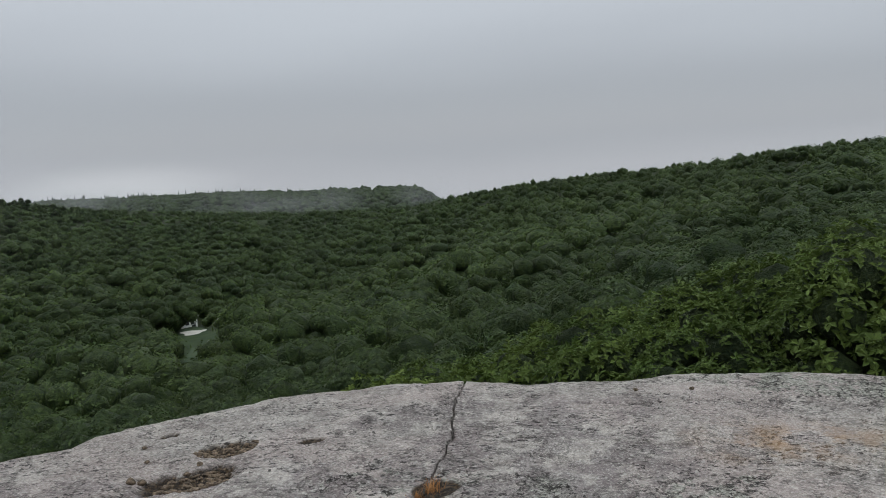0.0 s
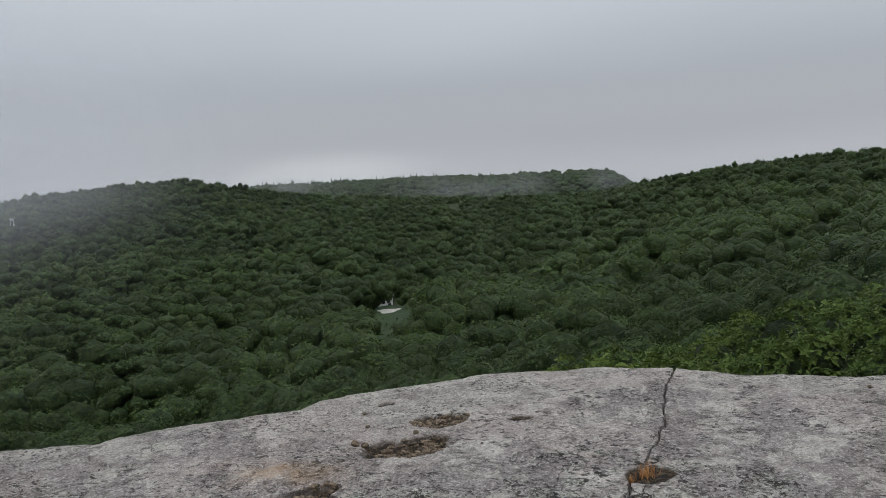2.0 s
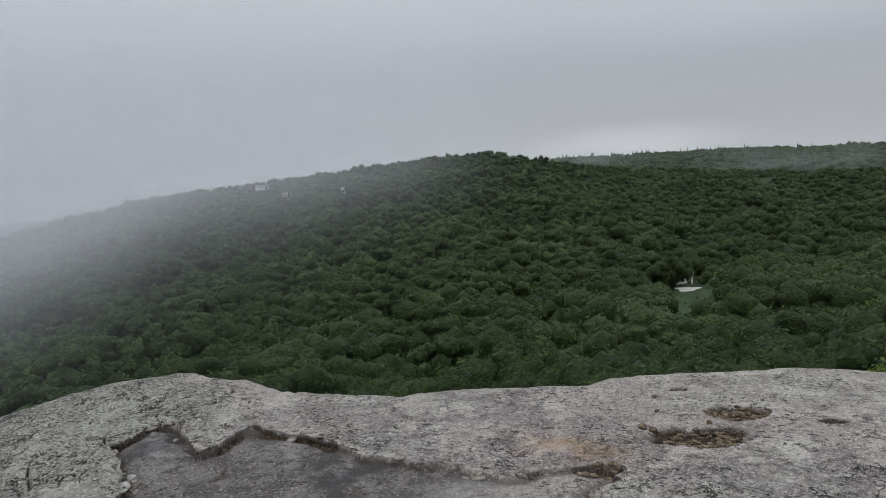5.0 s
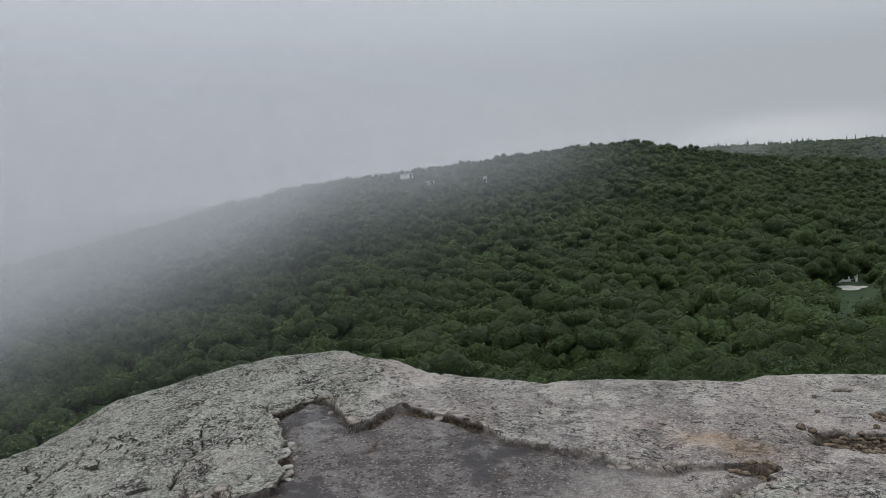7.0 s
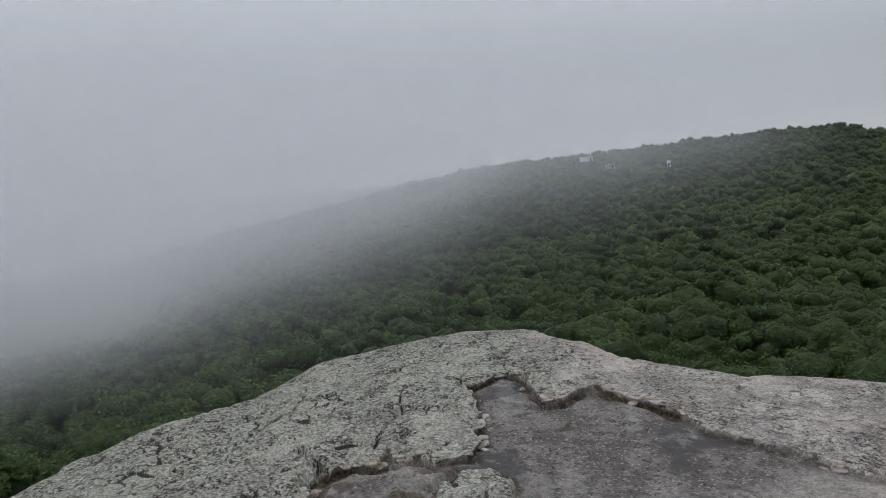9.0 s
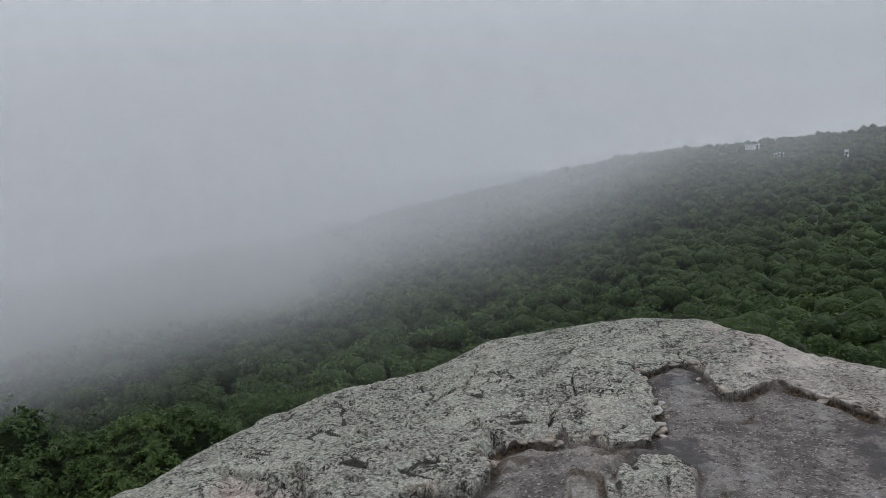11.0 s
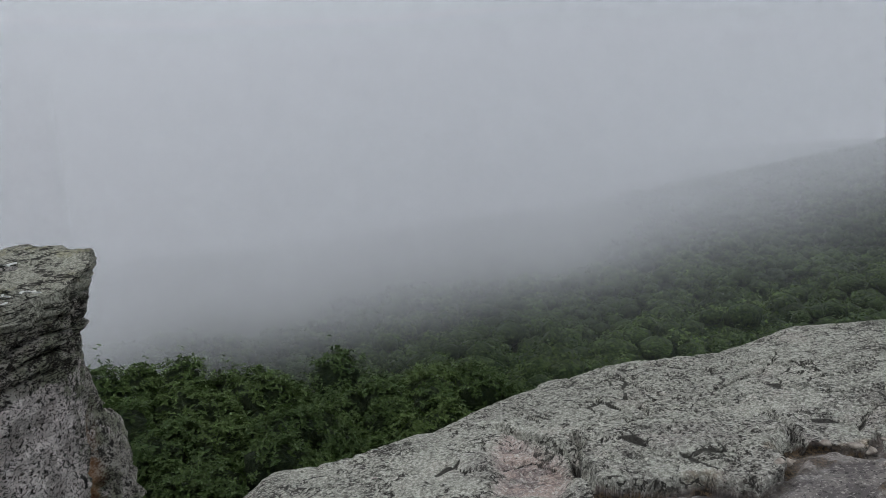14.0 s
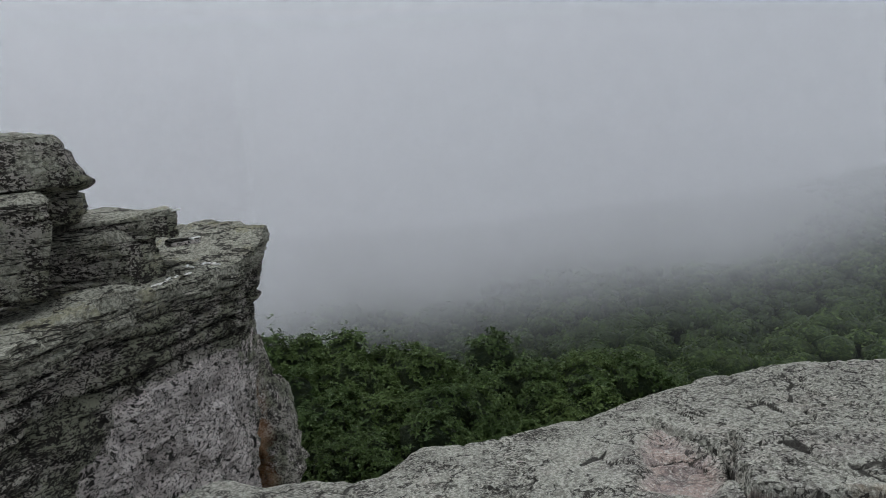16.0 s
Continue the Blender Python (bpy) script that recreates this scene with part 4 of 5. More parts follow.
CRACKS = [
    ([(0.30, 5.7), (0.22, 5.25), (0.19, 4.9), (0.17, 4.62), (0.145, 4.4), (0.12, 4.18), (0.06, 3.87), (-0.01, 3.62), (-0.06, 3.44), (-0.14, 3.0)], 0.0045, 0.07),
    ([(-5.05, 2.6), (-4.78, 2.3), (-4.62, 2.15), (-4.5, 1.87), (-4.63, 1.7), (-4.78, 1.57), (-4.73, 1.36), (-4.6, 1.2)], 0.011, 0.03),
    ([(-4.46, -0.06), (-4.24, 0.08), (-4.08, 0.17), (-3.95, 0.23), (-3.8, 0.28), (-3.53, 0.28)], 0.018, 0.08),
    ([(-5.19, 1.56), (-5.11, 1.65), (-4.92, 1.72), (-4.78, 1.87), (-4.82, 2.05)], 0.013, 0.04),
    ([(-4.66, 0.71), (-4.54, 0.83), (-4.36, 0.97), (-4.37, 1.07)], 0.010, 0.03),
    ([(-4.12, 0.60), (-4.16, 0.72), (-4.10, 0.86)], 0.010, 0.03),
    ([(-4.14, 1.39), (-3.97, 1.39), (-3.79, 1.38), (-3.63, 1.37)], 0.011, 0.03),
    ([(-4.75, 3.1), (-4.5, 2.75), (-4.25, 2.55)], 0.011, 0.03),
    ([(-5.3, 1.9), (-5.0, 1.75), (-4.78, 1.57)], 0.011, 0.03),
    ([(-4.4, 2.2), (-4.1, 2.05), (-3.95, 1.8), (-3.75, 1.7)], 0.011, 0.03),
    ([(-4.6, 0.9), (-4.45, 0.75), (-4.3, 0.8), (-4.15, 0.62)], 0.011, 0.03),
    ([(-5.2, 3.3), (-4.95, 3.2), (-4.8, 3.35), (-4.6, 3.3)], 0.011, 0.03),
    ([(-3.0, 3.75), (-2.75, 3.6), (-2.6, 3.66)], 0.011, 0.03),
    ([(1.0, 4.9), (1.35, 4.82), (1.75, 4.86), (2.1, 4.8)], 0.011, 0.03),
    ([(0.55, 4.1), (0.8, 4.02), (1.05, 4.08)], 0.010, 0.03),
]
POTS = [(-1.17, 3.99, 0.21, 0.15, 25, 0.04), (-1.12, 4.43, 0.18, 0.11, 15, 0.035), (-1.50, 3.45, 0.12, 0.05, 30, 0.06), (0.07, 3.70, 0.10, 0.09, 0, 0.012), (-1.55, 4.72, 0.05, 0.03, 0, 0.02), (-0.62, 4.45, 0.07, 0.04, 10, 0.012)]


def ledge_columns():
    parts = [np.arange(-60, -36, 2.0), np.arange(-36, -4.5, 0.24), np.arange(-4.5, 1.8, 0.045), np.arange(1.8, 34, 0.24), np.arange(34, 92, 0.16), np.arange(92, 128, 0.24), np.arange(128, 300, 3.0)]
    return np.concatenate(parts)


c30, s30 = math.cos(0.5), math.sin(0.5)


def rock_top(x, y, az, r, edge):
    """Height and surface masks of the ledge's top over the plan."""
    p = np.stack([x, y, 0 * x], -1)
    wx, wy = x + 0.03 * fbm(p * 6, 3, 51), y + 0.03 * fbm(p * 6, 3, 52)
    west = smooth(az, 34, 54)
    inner = smooth(edge - r, 0.0, 0.5)
    z = table(az, EDGE_Z) * (r / edge) ** 2 + 0.022 * fbm(p * 1.3, 3, 53) * inner
    # the top layer is split into flakes, some lifted or tilted, with open joints here and there
    jx, jy = x + 0.05 * fbm(p * 3, 3, 46), y + 0.05 * fbm(p * 3, 3, 47)
    e1, c1x, c1y, a1, b1 = shards(jx, jy, 0.24, 41, 2.0, radians(35))
    e2, c2x, c2y, a2, b2 = shards(jx, jy, 0.085, 42, 1.7, radians(50))
    scale = 0.28 + 0.72 * west
    flake = 0.010 * (a1 - 0.5) + 0.05 * ((jx - c1x) * (b1 - 0.5) + (jy - c1y) * (a1 - 0.5)) + 0.006 * (a2 - 0.5) + 0.06 * ((jx - c2x) * (b2 - 0.5) + (jy - c2y) * (a2 - 0.5))
    open1 = smooth(noise3(np.stack([x * 3.1, y * 3.1, 0 * x + 4], -1), 43), 0.26, 0.5)
    open2 = smooth(noise3(np.stack([x * 2.6, y * 2.6, 0 * x + 8], -1), 44), 0.6, 0.8)
    joint = np.maximum(np.exp(-((e1 / 0.011) ** 2)) * open1, 0.9 * np.exp(-((e2 / 0.008) ** 2)) * open2) * (0.25 + 0.75 * west)
    # hollows break off along the edges of small blocks
    _, k1x, k1y, ka, kb = shards(x, y, 0.10, 45, 1.5, radians(20))
    g = np.stack([x * c30 + y * s30, y * c30 - x * s30, 0 * x], -1)
    bx, by = x + 0.045 * facet(g * 7, 71) + 0.022 * facet(g * 17, 72), y + 0.045 * facet(g * 7, 73) + 0.022 * facet(g * 17, 74)
    gap = np.maximum(outline_distance(bx, by, FLOOR), -outline_distance(bx, by, ISLAND))
    basin = smooth(-gap, -0.008, 0.012)
    slot = np.exp(-(((gap + 0.035) / 0.024) ** 2)) * (0.25 + 0.75 * smooth(facet(g * 2.2, 76), -0.5, 0.1))
    low = (0.030 - 0.012 * smooth(x, -2.4, -1.6)) * basin + 0.030 * slot
    inside = np.maximum(basin, smooth(low, 0.02, 0.04))
    plate = outline_distance(bx, by, PLATE)
    ring = np.clip(1 - smooth(r, 4.15, 4.4), 0, 1)
    pink = smooth(-outline_distance(wx, wy, PINK), -0.02, 0.12) * smooth(plate, -0.01, 0.012)
    z = z + 0.04 * smooth(-plate, -0.012, 0.03) * ring - 0.05 * pink - 0.05 * ring * np.exp(-(((plate - 0.02) / 0.02) ** 2)) * (1 - inside)
    z = z + (1 - inside) * (scale * flake + (0.25 + 0.75 * west) * 0.006 * ridged(p * 8, 3, 55)) * (0.35 + 0.65 * inner)
    z = z + 0.003 * fbm(p * 24, 2, 56) + inside * 0.006 * fbm(p * 5, 4, 57) - 0.014 * joint * (1 - inside)
    # broken pieces left lying in the western hollow
    rubble = inside * smooth(fbm(np.stack([bx, by, 0 * x], -1) * 3.4 + 3, 3, 58), 0.2, 0.32) * smooth(-x, 2.6, 2.8) * smooth(1.9 - y, 0, 0.2)
    z = z - low + rubble * (0.006 + 0.014 * ka) * smooth(-gap, 0.06, 0.08)
    crack = joint * (1 - inside)
    for line, width, depth in CRACKS:
        d = line_distance(x + 0.012 * fbm(p * 10, 3, 59) + 0.012 * facet(p * 13, 48), y + 0.014 * fbm(p * 10, 3, 60), line)
        c = np.exp(-((d / width) ** 2))
        crack = np.maximum(crack, c)
        z = z - depth * c
    dirt_shade = 0 * x
    for px, py, a, b, turn, depth in POTS:
        t = radians(turn)
        u, v = (wx - px) * math.cos(t) + (wy - py) * math.sin(t), -(wx - px) * math.sin(t) + (wy - py) * math.cos(t)
        q = np.hypot(u / a, v / b) + 0.26 * fbm(p * 8, 4, 49)
        z = z - depth * smooth(1.15 - q, 0, 0.4)
        dirt_shade = np.maximum(dirt_shade, smooth(1.12 - q, 0, 0.2))
    lichen = 0.14 + 0.74 * smooth(az, 44, 60) + 0.34 * smooth(fbm(p * 0.9 + 5, 3, 61), 0.0, 0.5) * smooth(4.75 - r, 0, 0.6) + 0.4 * smooth(-az, 14, 24) * smooth(r, 5.3, 5.6)
    lichen = lichen * (1 - inside) * (1 - 0.9 * pink)
    wet = inside * (1 - 0.25 * rubble) * smooth(low, 0.014, 0.03)
    wet = np.clip(wet, 0, 1) * (1 - 0.25 * smooth(x, -2.1, -1.7))
    damp = np.maximum(0.9 * pink * smooth(fbm(p * 4, 2, 66), 0.1, 0.4), smooth(fbm(p * 1.1 + 9, 3, 62), -0.05, 0.45) * (0.85 - 0.4 * west) * (1 - inside) * smooth(5.3 - r, 0, 0.35))
    stain = np.exp(-(((x - 2.0) / 0.50) ** 2 + ((y - 4.12) / 0.26) ** 2)) + 0.75 * np.exp(-(((x + 1.75) / 0.3) ** 2 + ((y - 3.62) / 0.16) ** 2))
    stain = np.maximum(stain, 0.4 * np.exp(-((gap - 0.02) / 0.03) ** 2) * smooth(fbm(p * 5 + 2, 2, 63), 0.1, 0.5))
    # dark band inside the rim: gathered soil plus the undercut's shade, as colour
    soil_shade = smooth(gap, -0.050 + 0.025 * facet(g * 5, 78), -0.03) * smooth(-gap, -0.002, 0.006)
    dirt_shade = np.maximum(dirt_shade, soil_shade * (0.35 + 0.65 * smooth(fbm(p * 4 + 4, 3, 68), -0.3, 0.2)))
    dirt_shade = np.maximum(dirt_shade, 0.8 * rubble * smooth(kb, 0.4, 0.5))
    # broken rims overhang a little: rim points lean over the hollow, floor points reach in under them
    e = 0.012
    best = outline_distance(bx, by, FLOOR)
    gx, gy = (outline_distance(bx + e, by, FLOOR) - best) / e, (outline_distance(bx, by + e, FLOOR) - best) / e
    over = smooth(-best, -0.022, 0.022)
    amount = (0.030 * over - 0.016 * (1 - over)) * np.exp(-((best / 0.05) ** 2)) * (0.4 + 0.6 * smooth(facet(g * 3, 77), -0.2, 0.2))
    x, y = x + gx * amount, y + gy * amount
    return z, x, y, {"lichen": lichen, "wet": wet, "damp": damp, "stain": np.clip(stain, 0, 1), "dirt_shade": dirt_shade, "crack": np.clip(crack, 0, 1), "pink": pink}


def build_ledge():
    az = ledge_columns()
    inner = np.concatenate([[0.003], np.linspace(0.05, 0.52, 7), np.linspace(0.54, 1.0, 215)])
    drops = [(0.06, 0.012), (0.12, 0.04), (0.19, 0.09), (0.26, 0.17), (0.31, 0.28), (0.34, 0.45), (0.34, 0.8), (0.28, 1.3), (0.34, 2.0), (0.2, 3.0), (0.3, 5.0), (0.1, 8.0), (0.4, 14.0)]
    edge = table(az, EDGE_R) + 0.03 * fbm(np.stack([np.sin(np.radians(az)) * 22, np.cos(np.radians(az)) * 22, 0 * az], -1), 3, 70)
    rows, zs, masks = [], [], {k: [] for k in ("lichen", "wet", "damp", "stain", "dirt_shade", "crack", "pink")}
    for s in inner:
        r = edge * s
        x, y = -np.sin(np.radians(az)) * r, np.cos(np.radians(az)) * r
        z, x, y, m = rock_top(x, y, az, r, edge)
        rows.append((x, y, z))
        for k in masks:
            masks[k].append(m[k])
    zrim = rows[-1][2]
    for out, down in drops:
        r = edge + out + 0.12 * min(down, 2) * fbm(np.stack([np.sin(np.radians(az)) * 9, np.cos(np.radians(az)) * 9, az * 0 + down * 2], -1), 3, 71)
        rows.append((-np.sin(np.radians(az)) * r, np.cos(np.radians(az)) * r, zrim - down))
        for k in masks:
            masks[k].append(masks[k][len(inner) - 1] if k == "lichen" else 0 * az)
    v = np.stack([np.stack(c, -1) for c in rows], 0).reshape(-1, 3)
    f = grid_faces(len(rows), len(az), True)[:, ::-1]
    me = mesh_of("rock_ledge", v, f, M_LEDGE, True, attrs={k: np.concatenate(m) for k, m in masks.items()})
    me.set_sharp_from_angle(angle=radians(38))
    return tagged(new("rock_ledge", me), "weathered pinkish-grey rock ledge with lichen, cracks and wet hollows", "rock ledge", kind="structure")


build_ledge()


# ---- the overhanging cliff beside the ledge ----
RIM = [(150, -13.5, 4.2), (141, -13.0, 4.4), (133.5, -11.6, 4.8), (128, -9.9, 5.3), (123.4, -9.0, 5.8), (119.5, -8.5, 6.4), (117.6, -7.0, 7.0), (116.9, -6.35, 7.3), (117.0, -6.0, 7.7), (118.6, -5.9, 8.2), (122, -6.2, 9.0), (130, -7.0, 10.0)]
FACE = [(0.0, 0.0), (0.0, 0.07), (0.02, 0.17), (0.07, 0.20), (0.05, 0.24), (0.12, 0.30), (0.10, 0.36), (0.20, 0.43), (0.17, 0.49), (0.27, 0.56), (0.28, 0.75), (0.30, 1.2), (0.34, 1.6), (0.45, 2.2), (0.7, 2.9), (0.9, 4.0), (0.9, 6.0), (1.1, 9.0)]


def resample(points, n):
    pts = np.array(points, float)
    seg = np.concatenate([[0], np.cumsum(np.linalg.norm(np.diff(pts, axis=0), axis=1))])
    at = np.linspace(0, seg[-1], n)
    return np.stack([np.interp(at, seg, pts[:, k]) for k in range(pts.shape[1])], -1)


def build_cliff():
    rim = resample([polar(*p) for p in RIM[1:]], 400)
    for _ in range(6):
        rim[1:-1] = (rim[:-2] + 2 * rim[1:-1] + rim[2:]) / 4
    tang = np.gradient(rim[:, :2], axis=0)
    tang /= np.linalg.norm(tang, axis=1, keepdims=True)
    inward = np.stack([-tang[:, 1], tang[:, 0]], -1)
    heart = np.array([-8.0, -6.5])
    inward *= np.sign(((heart - rim[:, :2]) * inward).sum(1))[:, None]
    fine = resample(FACE, 1500)
    face = np.concatenate([fine[fine[:, 1] < 2.3][::2], fine[fine[:, 1] >= 2.3][::30]])
    rows = []
    # top: from deep inside out to the rim
    for u in np.concatenate([[0.0], np.linspace(0.25, 1, 60)]):
        p = rim.copy()
        p[:, :2] = heart + (rim[:, :2] - heart) * u
        p[:, 2] = 0.1 + (rim[:, 2] - 0.1) * smooth(np.full(len(rim), u), 0.0, 0.75)
        rows.append(p)
    top_rows = len(rows)
    for off, down in face[1:]:
        p = rim.copy()
        p[:, :2] += inward * off * (0.3 + 0.7 * smooth(np.linspace(0, 1, len(rim)), 0.35, 0.6))[:, None]
        p[:, 2] -= down
        rows.append(p)
    g = np.stack(rows)
    v = g.reshape(-1, 3)
    row = np.repeat(np.arange(len(rows)), len(rim))
    q = v * (1.4, 1.4, 1.4)
    # layers that step in and out, and crumbling blocks between them
    bed = v[:, 2] + 0.12 * fbm(q * 0.6, 2, 80)
    lump = fbm(q * 1.6, 4, 82)
    depth = np.clip(np.tile(rim[:, 2], len(rows)) - v[:, 2], 0, 9)
    thick = np.where(depth < 1.0, 9.0, 3.5)
    layer = np.floor(bed * thick)
    along = np.tile(np.arange(len(rim)) * 0.035, len(rows))
    inset = noise3(np.stack([layer * 7.7, along + layer * 3.1, 0 * bed], -1), 86)
    groove = np.exp(-(((bed * thick - layer) / 0.16) ** 2)) * smooth(noise3(np.stack([layer * 5.3, along * 0.7, 0 * bed], -1), 87), -0.5, 0.1)
    crumble = ridged(q * 4.5, 4, 88)
    push = np.where(row >= top_rows, (0.05 * inset * smooth(depth, 0.02, 0.15) - 0.07 * groove * smooth(depth, 0.05, 0.2)) * (1 - 0.85 * smooth(depth, 0.5, 0.75)) + 0.05 * lump * smooth(depth, 0, 0.5) + 0.03 * crumble, 0)
    k = np.tile(inward, (len(rows), 1))
    v[:, :2] -= k * push[:, None]
    v[:, 2] += np.where(row < top_rows, 0.035 * fbm(q * 1.2, 3, 83) + 0.016 * np.round(2.5 * fbm(q * 2.1, 3, 84)), 0.0)
    down = np.clip(np.tile(rim[:, 2], len(rows)) - v[:, 2], 0, None)
    face_mask = (row >= top_rows).astype(float)
    side_az = np.degrees(np.arctan2(-v[:, 0], v[:, 1])) % 360
    pale = 0.9 * face_mask * smooth(down, 0.55, 0.75) * smooth(131.0 - side_az + 2.5 * fbm(q * 1.5, 3, 85), 0, 4) * (0.45 + 0.55 * smooth(side_az, 118.5, 121.5))
    lichen = np.where(row < top_rows, 1.0, 0.75 * (1 - smooth(down, 0.05, 0.5)))
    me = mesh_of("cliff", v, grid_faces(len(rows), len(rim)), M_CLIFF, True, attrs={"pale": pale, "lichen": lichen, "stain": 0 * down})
    me.set_sharp_from_angle(angle=radians(35))
    return tagged(new("cliff", me), "overhanging layered grey cliff with pale lichen on its face", "cliff", kind="structure")


build_cliff()


def rock_block(name, lo, hi, at, label, seed, round_=0.18, layers=6.0, rough=0.05, lean=(0, 0), taper=0.0, stain=0.0, pale=0.0, lichen=0.6, detail=46):
    """A rounded block between two corners, with bedding steps, worn edges and lumps."""
    lo, hi = np.array(lo, float), np.array(hi, float)
    half, mid = (hi - lo) / 2, (hi + lo) / 2
    vs, fs, n = [], [], 0
    lin = np.linspace(-1, 1, detail)
    for axis in range(3):
        for sign in (-1, 1):
            a, b = np.meshgrid(lin, lin, indexing="ij")
            p = np.zeros((detail, detail, 3))
            p[..., axis], p[..., (axis + 1) % 3], p[..., (axis + 2) % 3] = sign, a * sign, b
            vs.append(p.reshape(-1, 3)), fs.append(grid_faces(detail, detail) + n)
            n += detail * detail
    c, f = np.concatenate(vs), np.concatenate(fs)
    inner = np.clip(c * half, -(half - np.minimum(round_, half * 0.7)), half - np.minimum(round_, half * 0.7))
    off = c * half - inner
    norm = off / (np.linalg.norm(off, axis=1, keepdims=True) + 1e-9)
    p = inner + norm * np.minimum(round_, half.min() * 0.7)
    q = p + mid + seed * 3.1
    bed = q[:, 2] * layers + 0.5 * fbm(q * 0.8, 2, seed)
    push = rough * (0.55 * ridged(np.stack([q[:, 0] * 0.7, q[:, 1] * 0.7, bed], -1), 3, seed + 1) + 1.1 * fbm(q * 2.2, 4, seed + 2))
    p = p + norm * push[:, None]
    # layers that step in and out, then a few clean breaks across the corners
    lay = np.floor(bed * 0.8)
    side_on = 1 - np.abs(norm[:, 2])
    shift = noise3(np.stack([lay * 7.1, q[:, 0] * 0.8, q[:, 1] * 0.8], -1), seed + 3)
    notch = np.exp(-(((bed * 0.8 - lay) / 0.13) ** 2))
    p[:, :2] += norm[:, :2] * (side_on * rough * (0.9 * shift - 0.9 * notch))[:, None]
    rng = np.random.default_rng(seed)
    for _ in range(9):
        cut = rng.normal(size=3) * (1, 1, 0.45)
        cut /= np.linalg.norm(cut)
        over = p @ cut - rng.uniform(0.72, 0.92) * (np.abs(cut) * half).sum()
        p -= np.clip(over, 0, None)[:, None] * cut
    u = (p[:, 2] / half[2] + 1) / 2
    p[:, :2] *= (1 - taper * u)[:, None]
    p[:, 0] += lean[0] * u
    p[:, 1] += lean[1] * u
    p += mid
    p0 = p[:, 0]
    up = smooth(norm[:, 2], 0.2, 0.8)
    side = 1 - up
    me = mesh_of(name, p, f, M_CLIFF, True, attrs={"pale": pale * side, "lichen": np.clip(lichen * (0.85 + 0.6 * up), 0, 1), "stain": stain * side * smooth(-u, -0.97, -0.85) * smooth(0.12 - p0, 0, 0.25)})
    bm = bmesh.new()
    bm.from_mesh(me)
    bmesh.ops.remove_doubles(bm, verts=bm.verts[:], dist=0.002)
    bm.to_mesh(me)
    bm.free()
    ob = new(name, me)
    ob.matrix_basis = at
    return tagged(ob, label, "rock")


def at_polar(az, el, r, turn=0.0):
    """A pose at that place, its x along the view's right and its y straight away from the eye."""
    p = polar(az, el, r)
    return pose(p.x, p.y, p.z, 0, 0, az + turn)


def cliff_blocks():
    # slabs and blocks piled on the cliff top
    rock_block("rock_slab", (-0.85, -0.30, -0.05), (0.06, 0.6, 0.27), at_polar(124.9, -7.95, 6.35, -3), "long layered grey rock slab lying on the cliff top", 3, 0.05, 9.0, 0.04, taper=0.04)
    rock_block("rock_slab", (-0.90, -0.30, 0.0), (0.03, 0.6, 0.15), at_polar(123.2, -5.75, 6.45, 2), "flat grey rock slab resting on a thicker slab", 4, 0.035, 14.0, 0.03)
    rock_block("rock_block", (-0.95, -0.35, -0.05), (0.03, 0.6, 0.57), at_polar(131.0, -8.1, 5.75, 0), "upright block of layered grey rock on the cliff", 5, 0.045, 8.0, 0.045)
    rock_block("rock_block", (-0.55, -0.25, -0.03), (0.03, 0.5, 0.23), at_polar(128.95, -4.0, 6.0, 0), "small wedged grey rock under a jutting block", 6, 0.04, 10.0, 0.035)
    rock_block("rock_block", (-0.95, -0.35, 0.0), (0.06, 0.5, 0.32), at_polar(128.5, -1.95, 5.85, -4), "jutting pale grey rock block with a pointed nose", 7, 0.045, 7.0, 0.04, taper=0.30, pale=0.35)
    rock_block("loose_stone", (-0.13, -0.08, 0.0), (0.13, 0.08, 0.04), at_polar(122.6, -6.75, 6.4, 12), "small pale stone lying on the cliff top", 8, 0.02, 4.0, 0.006, lichen=0.2, pale=0.6, detail=10)
    # the broken-off tower behind the overhang
    rock_block("rock_tower", (-1.7, -1.0, -5.0), (0.75, 1.2, 0.70), at_polar(118.9, -17.5, 9.6, 8), "reddish crumbling rock tower behind the overhang", 9, 0.2, 3.2, 0.2, lean=(-0.25, 0.1), taper=0.30, stain=0.65, pale=0.35, lichen=0.25, detail=80)


cliff_blocks()


# ---- small things on the rock ----
def stone(name, size, seed):
    """A worn angular stone."""
    rng = np.random.default_rng(seed)
    v, f = BALL2
    p = v * (1 + 0.22 * fbm(v * 1.6 + seed, 3, seed)[:, None])
    for _ in range(7):
        n = rng.normal(size=3)
        n /= np.linalg.norm(n)
        p = p - np.clip(p @ n - rng.uniform(0.55, 0.8), 0, None)[:, None] * n
    return mesh_of(name, p * size, f, M_PALESTONE if name == "flat_stone" else M_RIMSTONE if name == "broken_stone" else M_PEBBLE, False)


def ledge_heights(x, y):
    x, y = np.asarray(x, float), np.asarray(y, float)
    az, r = np.degrees(np.arctan2(-x, y)), np.hypot(x, y)
    return rock_top(x, y, az, r, table(az, EDGE_R))[0]


def ledge_height(x, y):
    return float(ledge_heights([x], [y])[0])


